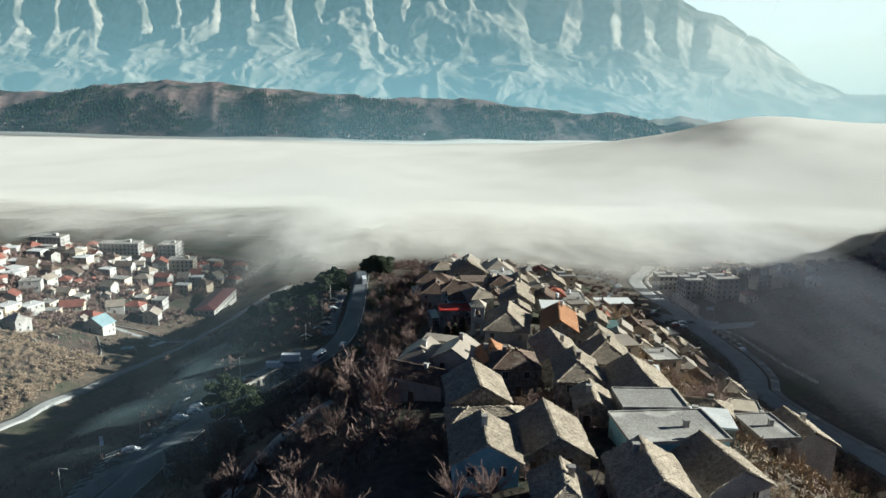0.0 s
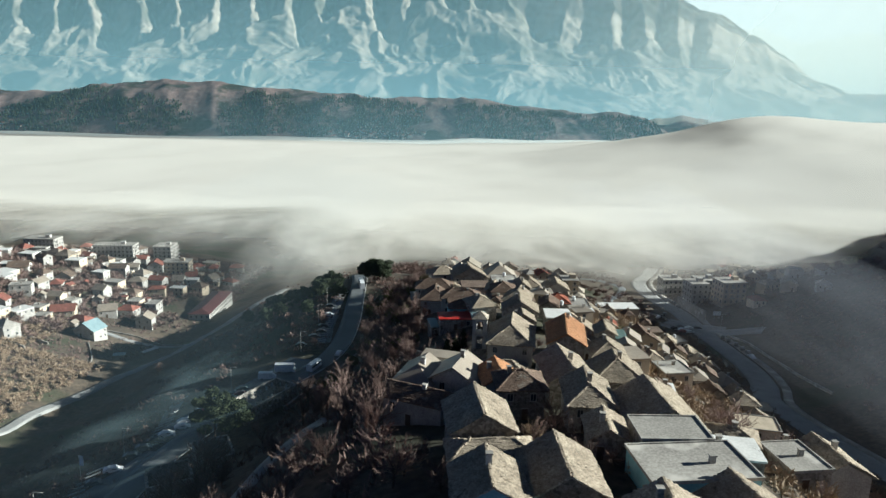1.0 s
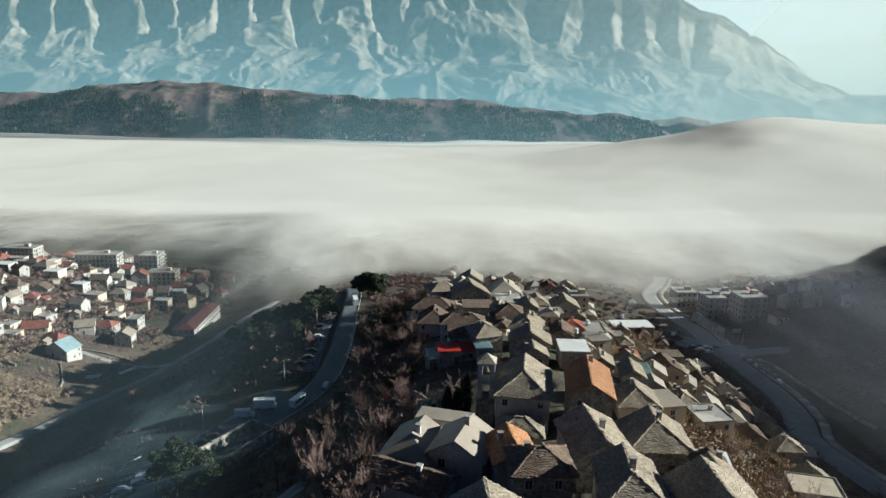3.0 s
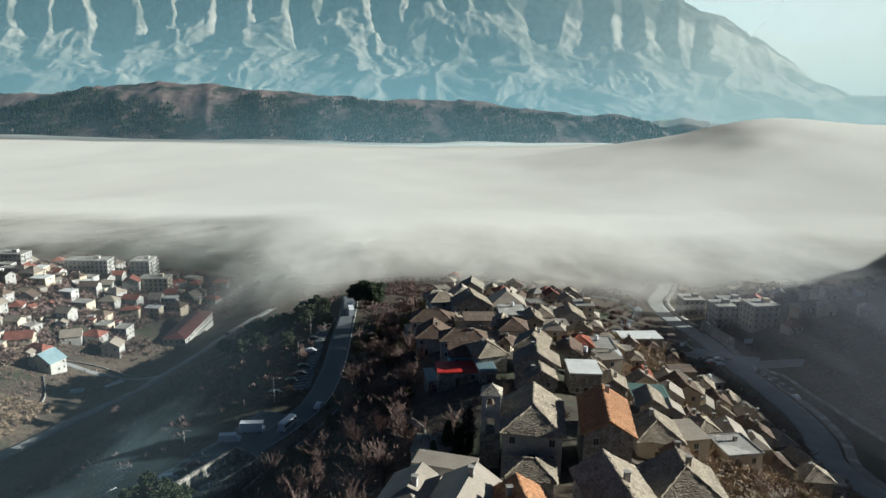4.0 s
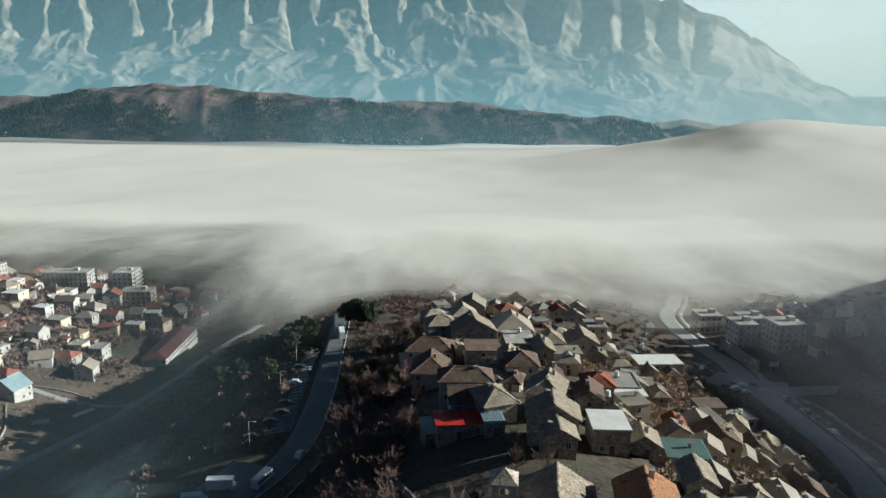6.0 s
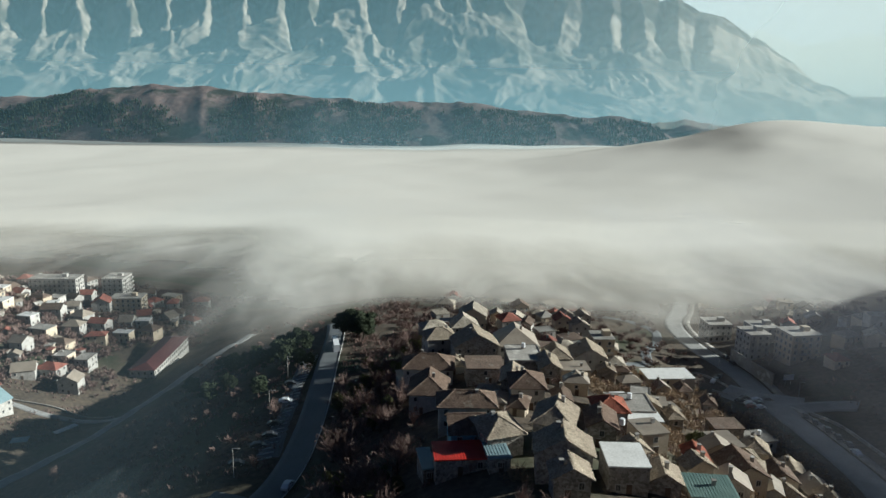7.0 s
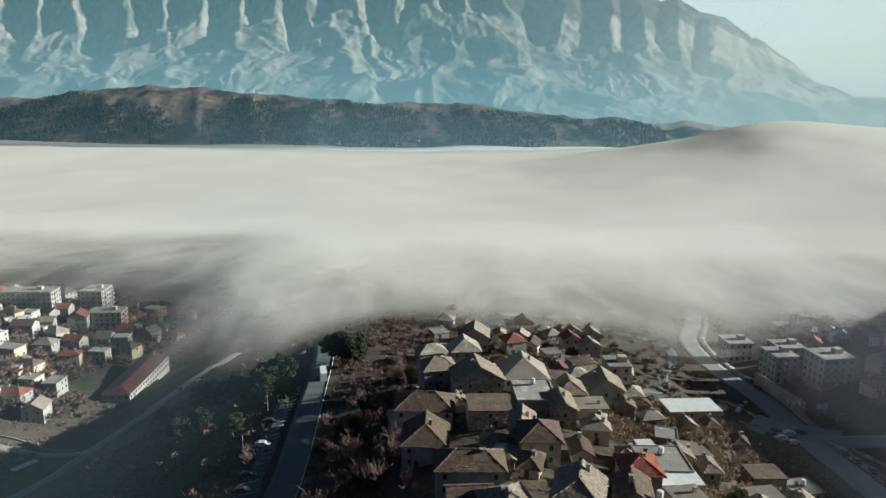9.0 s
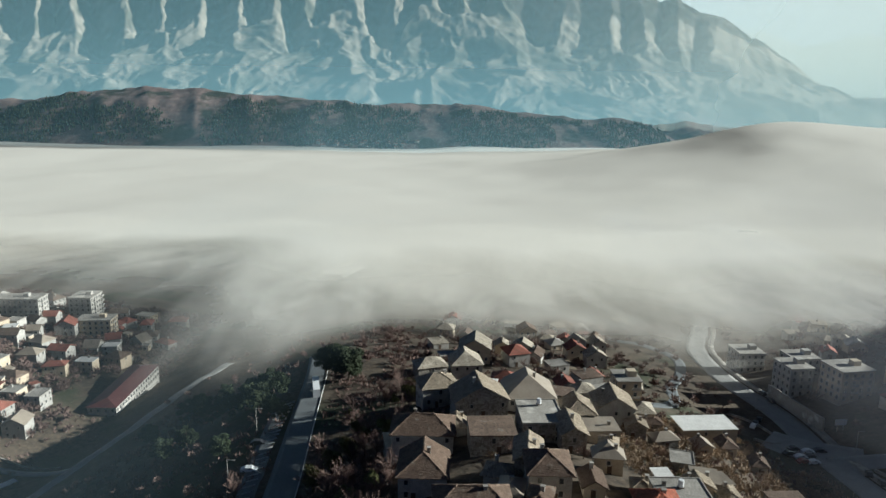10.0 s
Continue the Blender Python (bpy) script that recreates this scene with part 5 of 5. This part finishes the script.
def undergrowth():
    """Low dry scrub all over the slopes, one mass of short stems."""
    rng = np.random.default_rng(21)
    verts, faces = [], []
    areas = [(5200, -130, -12, 50, 400), (3000, 34, 100, 80, 345), (9000, -340, -172, 180, 540), (2000, 134, 250, 180, 470), (1500, -60, 60, 340, 520)]
    for n, x0, x1, y0, y1 in areas:
        for x, y in zip(rng.uniform(x0, x1, n), rng.uniform(y0, y1, n)):
            if near_house(x, y, 0.0) or on_road(x, y, 5.5):
                continue
            if value_noise(x / 14, y / 14, 9) < 0.35:
                continue
            z = ground_z(x, y)
            s = rng.uniform(0.5, 1.5)
            for _ in range(9):
                a, l = rng.uniform(0, 6.283), rng.uniform(0.5, 1.25) * s
                lean = rng.uniform(0.2, 0.9)
                bx, by = x + rng.normal(0, 0.4) * s, y + rng.normal(0, 0.4) * s
                tx, ty, tz = bx + math.cos(a) * l * lean, by + math.sin(a) * l * lean, z + l
                w = 0.07 + 0.1 * s
                k = len(verts)
                px, py = -math.sin(a) * w, math.cos(a) * w
                verts += [(bx - px, by - py, z - 0.2), (bx + px, by + py, z - 0.2), (tx, ty, tz)]
                faces.append((k, k + 1, k + 2))
    tagged(raw_part("undergrowth", verts, faces, "twig"), "dry brown winter scrub covering the slopes", "undergrowth", kind="stuff")


undergrowth()


# ---- vehicles ----
M["carwhite"] = mat("white_car_paint", (0.7, 0.7, 0.7), (0.78, 0.78, 0.78), 0.5, 0.3, spec=0.5)
M["cardark"] = mat("dark_car_paint", (0.03, 0.03, 0.035), (0.06, 0.06, 0.07), 0.5, 0.3, vary=0.6, spec=0.5)
M["carred"] = mat("dull_red_car_paint", (0.2, 0.04, 0.03), (0.28, 0.06, 0.05), 0.5, 0.35, spec=0.5)
M["rubber"] = mat("tyre_rubber", (0.02, 0.02, 0.02), (0.04, 0.04, 0.04), 2.0, 0.9)


def prism(profile, half, bm=None):
    """A side profile (x, z) drawn out across the width, with the upper part drawn in."""
    bm = bm or bmesh.new()
    top = max(z for _, z in profile)
    a = [bm.verts.new((x, -half * (1 - 0.12 * (z / top) ** 3), z)) for x, z in profile]
    b = [bm.verts.new((x, half * (1 - 0.12 * (z / top) ** 3), z)) for x, z in profile]
    bm.faces.new(a)
    bm.faces.new(b[::-1])
    for i in range(len(a)):
        j = (i + 1) % len(a)
        bm.faces.new((a[i], b[i], b[j], a[j]))
    bmesh.ops.recalc_face_normals(bm, faces=bm.faces[:])
    return bm


def vehicle(name, label, body, glass, paint, length, width, wheel=0.33, lift=0.0):
    v = thing(name, pose(0, 0, -400), label, "vehicle")
    part("body", prism(body, width / 2), paint, v)
    for k, g in enumerate(glass):
        part("window_glass", prism(g, width / 2 * 0.99 + 0.012), "glass", v)
    for sx in (-0.3, 0.3):
        for sy in (-1, 1):
            bm = bmesh.new()
            bmesh.ops.create_cone(bm, cap_ends=True, segments=14, radius1=wheel, radius2=wheel, depth=0.22, matrix=Matrix.Translation((sx * length, sy * (width / 2 - 0.1), wheel)) @ Matrix.Rotation(math.pi / 2, 4, "X"))
            w = part("wheel", bm, "rubber", v)
            bm = bmesh.new()
            bmesh.ops.create_cone(bm, cap_ends=True, segments=10, radius1=wheel * 0.55, radius2=wheel * 0.55, depth=0.24, matrix=Matrix.Translation((sx * length, sy * (width / 2 - 0.1), wheel)) @ Matrix.Rotation(math.pi / 2, 4, "X"))
            part("rim", bm, "frame", w)
    return v


def car_proto(paint, label):
    body = [(-2.1, 0.3), (2.1, 0.3), (2.15, 0.7), (1.3, 0.9), (0.7, 1.42), (-0.9, 1.46), (-1.7, 1.0), (-2.12, 0.92)]
    return vehicle("car", label, body, [[(0.62, 1.36), (-0.82, 1.4), (-1.45, 1.0), (1.1, 0.95)]], paint, 4.2, 1.75)


def park(proto, x, y, rot, first):
    m = pose(x, y, ground_z(x, y) + 0.38, 0, 0, rot)
    if first:
        proto.matrix_basis = m
    else:
        copy_thing(proto, m)


CARS = [car_proto("cardark", "dark parked car with tinted windows"), car_proto("carwhite", "white parked car on the asphalt"), car_proto("carred", "dull red parked car on the asphalt")]
SEEN = set()


def cars(rows):
    for k, (x, y, rot) in rows:
        park(CARS[k], x, y, rot, k not in SEEN)
        SEEN.add(k)


cars([(1, (-80.5, 169.5, 25)), (1, (-78, 173.5, 25)), (0, (-84, 158, 20)), (0, (-83, 162, 20)), (0, (-76, 181, 20)), (2, (-75, 185, 20)), (0, (-73.5, 189, 20)), (0, (-72, 194, 20)), (2, (-70.5, 198, 20)), (0, (-64.5, 246, 15)), (0, (-62, 256, 15)), (1, (-47.5, 233, 84)), (0, (-82, 166, 20)), (1, (-79, 177.5, 24)), (0, (-77.5, 180, 22)), (1, (-74.5, 192, 22)), (0, (-73, 198, 24)), (0, (-71.5, 203, 24)), (1, (-85, 151, 18)), (0, (-86, 145, 15)), (0, (-60.5, 262, 12)), (0, (-61.5, 270, 10)), (1, (-63, 287, 8)), (0, (-66, 304, 8))])
cars([(k, (x, y, r)) for k, x, y, r in ((1, 109, 344.5, 5), (0, 105, 346, 8), (0, 113.5, 345.5, 0), (0, 101, 341, 20), (1, 104, 339, 10), (0, 107.5, 340, 15), (2, 103, 335, 12), (1, 106.5, 335.5, 10), (0, 120.5, 329, 70), (0, 121, 323, 72), (0, 122, 316, 75), (0, 122.5, 310, 80), (0, 123, 304, 85), (1, 122, 297.6, 95), (0, 104, 372, 60), (0, 101, 368, 60), (1, 99, 365, 55), (0, 117, 392, 100), (0, 117.5, 402, 100))])


def big_vehicles():
    van = vehicle("van", "white delivery van in the car park", [(-2.8, 0.35), (2.8, 0.35), (2.85, 1.0), (2.3, 1.25), (1.6, 2.3), (-2.75, 2.4), (-2.85, 1.2)], [[(2.15, 1.3), (1.55, 2.15), (0.9, 2.18), (0.9, 1.35)]], "carwhite", 5.6, 2.0)
    van.matrix_basis = pose(-66.8, 212.3, ground_z(-66.8, 212.3) + 0.4, 0, 0, 12)
    camper = vehicle("motorhome", "white motorhome with a sleeping cab and side windows", [(-3.3, 0.4), (3.3, 0.4), (3.35, 1.1), (2.7, 1.4), (2.75, 2.0), (3.0, 2.3), (2.9, 2.95), (-3.3, 3.0), (-3.35, 1.0)], [[(2.6, 1.5), (2.6, 1.95), (1.7, 2.0), (1.7, 1.5)], [(0.9, 1.6), (0.9, 2.2), (-0.3, 2.2), (-0.3, 1.6)], [(-1.2, 1.6), (-1.2, 2.2), (-2.4, 2.2), (-2.4, 1.6)]], "carwhite", 6.6, 2.3)
    camper.matrix_basis = pose(-62.6, 218.3, ground_z(-62.6, 218.3) + 0.4, 0, 0, 8)
    bus = vehicle("minibus", "white minibus standing on the road", [(-3.4, 0.4), (3.4, 0.4), (3.45, 1.2), (3.1, 2.6), (-3.4, 2.7)], [[(3.1, 1.5), (2.95, 2.35), (-3.2, 2.4), (-3.2, 1.5)]], "carwhite", 6.8, 2.2)
    bus.matrix_basis = pose(-53.5, 221, ground_z(-53.5, 221) + 0.4, 0, 0, 75)
    coach = vehicle("coach", "white coach with dark windows on the road bend", [(-5.8, 0.4), (5.8, 0.4), (5.85, 1.4), (5.6, 3.1), (-5.8, 3.2)], [[(5.6, 1.6), (5.45, 2.7), (-5.6, 2.75), (-5.6, 1.6)]], "carwhite", 11.6, 2.5, 0.48)
    coach.matrix_basis = pose(-58.5, 344, ground_z(-58.5, 344) + 0.4, 0, 0, 105)


big_vehicles()


# ---- walls, ruins, small things ----
def low_wall(name, points, height, thick, material, label):
    """A wall that follows the ground, in short joined lengths."""
    line = smooth_line(points, 2.0)
    verts, faces = [], []
    rnd = random.Random(len(points) + int(points[0][0]))
    for k, p in enumerate(line):
        d = (line[min(k + 1, len(line) - 1)] - line[max(k - 1, 0)]).normalized()
        s = Vector((d.y, -d.x)) * thick / 2
        z = ground_z(p.x, p.y)
        top = z + height + rnd.uniform(-0.06, 0.06)
        verts += [(p.x - s.x, p.y - s.y, z - 1), (p.x + s.x, p.y + s.y, z - 1), (p.x + s.x, p.y + s.y, top), (p.x - s.x, p.y - s.y, top)]
    n = len(line)
    for k in range(n - 1):
        a = 4 * k
        faces += [(a, a + 4, a + 7, a + 3), (a + 1, a + 2, a + 6, a + 5), (a + 3, a + 7, a + 6, a + 2)]
    faces += [(0, 3, 2, 1), (4 * n - 4, 4 * n - 3, 4 * n - 2, 4 * n - 1)]
    return tagged(raw_part(name, verts, faces, material), label, "wall")


low_wall("retaining_wall", [(119, 400), (120.5, 380), (122.5, 362)], 5.5, 0.6, "concrete", "pale concrete retaining wall beside the road")
low_wall("parapet_wall", [(-52, 180), (-48, 196), (-43, 214), (-40, 226)], 1.6, 0.5, "stone", "dark stone parapet wall above the car park")
low_wall("road_wall", [(127, 240), (128, 262), (129, 290), (128, 318), (124, 332)], 1.0, 0.5, "concrete", "long concrete wall beside the curving road")
low_wall("loop_wall", [(94, 352), (99, 349.5), (104, 352), (103, 362), (99, 372), (93, 378)], 0.9, 0.4, "concrete", "curved concrete kerb wall round the parking loop")
low_wall("garden_wall", [(-12, 180), (-16, 190), (-20, 200)], 1.6, 0.4, "stone", "grey stone garden wall on the slope")
for k in range(5):
    y = 262 + k * 13
    low_wall("terrace_wall", [(-262 + k * 4, y), (-240 + k * 4, y + 5), (-222 + k * 3, y + 2)], 1.3, 0.5, "stone", "low stone terrace wall on the sunny slope")
low_wall("field_wall", [(-198, 330), (-186, 312), (-178, 296)], 0.8, 0.4, "concrete", "low concrete wall beside the field")
low_wall("field_wall", [(-204, 356), (-185, 358), (-160, 356)], 0.8, 0.4, "concrete", "low concrete wall behind the field")


def ruin():
    """The roofless stone building beside the car park, its wall pierced by window openings."""
    x, y = -59.5, 184.5
    z = ground_z(x, y) - 1.5
    r = thing("ruined_building", pose(x, y, z, 0, 0, 64), "roofless dark stone ruin with rows of empty windows", "ruin")
    HOUSES.append((x, y, 16))
    for side, (ox, oy, rot, length) in {"long": (0, 4, 0, 20), "near": (0, -4, 0, 20), "end": (10, 0, 90, 8), "end2": (-10, 0, 90, 8)}.items():
        bm = bmesh.new()
        n = int(length / 2.5)
        for lev in range(2):
            zz = lev * 3.4
            box(0, 0, zz + 0.5, length, 0.6, 1.0, bm)
            box(0, 0, zz + 3.0, length, 0.6, 0.8, bm)
            for k in range(n + 1):
                box(-length / 2 + 0.6 + k * (length - 1.2) / n, 0, zz + 1.8, 1.1, 0.6, 1.7, bm)
        p = part("wall", bm, "stone", r)
        p.matrix_basis = pose(ox, oy, 0, 0, 0, rot)
    for k, (px, py, w, d) in enumerate(((-66, 140, 9, 7), (-60, 150, 8, 8))):
        zz = ground_z(px, py)
        q = thing("ruined_house", pose(px, py, zz, 0, 0, 30), "low roofless stone house below the road", "ruin", "ruined houses")
        for sx, sy, lx, ly, h in ((0, -1, w, 0.6, 3.2), (0, 1, w, 0.6, 4.0), (-1, 0, 0.6, d, 3.0), (1, 0, 0.6, d, 3.6)):
            part("wall", box(sx * w / 2, sy * d / 2, h / 2 - 1, lx, ly, h + 2, bevel=0.08), "stone", q)


ruin()


def billboard(x, y):
    z = ground_z(x, y)
    b = thing("billboard", pose(x, y, z, 0, 0, 8), "white roadside billboard on two posts", "billboard")
    for sx in (-1.2, 1.2):
        part("post", box(sx, 0, 1.4, 0.16, 0.16, 3.6), "frame", b)
    part("panel", box(0, -0.12, 3.4, 4.4, 0.16, 2.2, bevel=0.02), "carwhite", b)


billboard(128.5, 362)


def canopy(x, y, rot, w, d, h, material, label):
    z = ground_z(x, y)
    c = thing("canopy", pose(x, y, z, 0, 0, rot), label, "shelter")
    for sx in (-1, 1):
        for sy in (-1, 1):
            part("post", box(sx * (w / 2 - 0.2), sy * (d / 2 - 0.2), h / 2 - 0.3, 0.14, 0.14, h + 0.6), "wood", c)
    part("roof", box(0, 0, h + 0.1, w, d, 0.2, bevel=0.03), material, c)


canopy(-176, 319, 20, 6, 4, 3, "bluemetal", "field shelter with a pale blue sheet roof")
canopy(-170, 338, 60, 9, 3, 2.6, "whiteroof", "long low shelter with a pale sheet roof")


def street_lamp(x, y, rot):
    z = ground_z(x, y)
    s = thing("street_lamp", pose(x, y, z, 0, 0, rot), "slim grey street lamp beside the road", "street lamp", "street lamps")
    v, f = [], []
    stick(v, f, Vector((0, 0, -0.5)), Vector((0, 0, 8)), 0.1, 0.06, 8)
    raw_part("pole", v, f, "frame", s)
    part("arm", box(0.8, 0, 8, 1.7, 0.08, 0.08), "frame", s)
    part("lamp_head", box(1.7, 0, 7.95, 0.7, 0.3, 0.14, bevel=0.03), "concrete", s)


for x, y in ((-90, 130), (-87, 160), (-76, 205), (-63, 240), (-66, 280), (-70, 315), (99, 300), (125, 345), (108, 385)):
    street_lamp(x, y, 0)


def flag(x, y):
    z = ground_z(x, y)
    s = thing("flag", pose(x, y, z), "white flag on a tall thin pole", "flag")
    v, f = [], []
    stick(v, f, Vector((0, 0, -0.5)), Vector((0, 0, 8)), 0.07, 0.04, 8)
    raw_part("pole", v, f, "frame", s)
    xx, zz = np.meshgrid(np.linspace(0.05, 1.0, 6), np.linspace(5.4, 7.9, 12), indexing="ij")
    cl = new("cloth", grid_mesh("cloth", xx, 0.12 * np.sin(zz * 3 + xx), zz, M["carwhite"]))
    cl.parent = s


flag(-90.5, 147)


def roof_gear():
    """Water tanks, dishes and aerials on the village roofs."""
    for k, (x, y, z) in enumerate(((36, 252, 75.3), (12, 294, 72.2), (72, 340, 45), (83, 282, 51.3), (28, 224, 82))):
        t = thing("water_tank", pose(x, y, z, 0, 0, 20 * k), "small pale roof-top water tank", "tank", "roof tanks")
        bm = bmesh.new()
        bmesh.ops.create_cone(bm, cap_ends=True, segments=16, radius1=0.6, radius2=0.6, depth=1.5, matrix=Matrix.Translation((0, 0, 0.9)))
        bmesh.ops.bevel(bm, geom=[e for e in bm.edges if e.calc_face_angle(0) > 1], offset=0.1, segments=2, affect="EDGES")
        part("barrel", bm, "carwhite", t)
        part("stand", box(0, 0, 0.08, 1.1, 1.1, 0.2), "wood", t)


roof_gear()
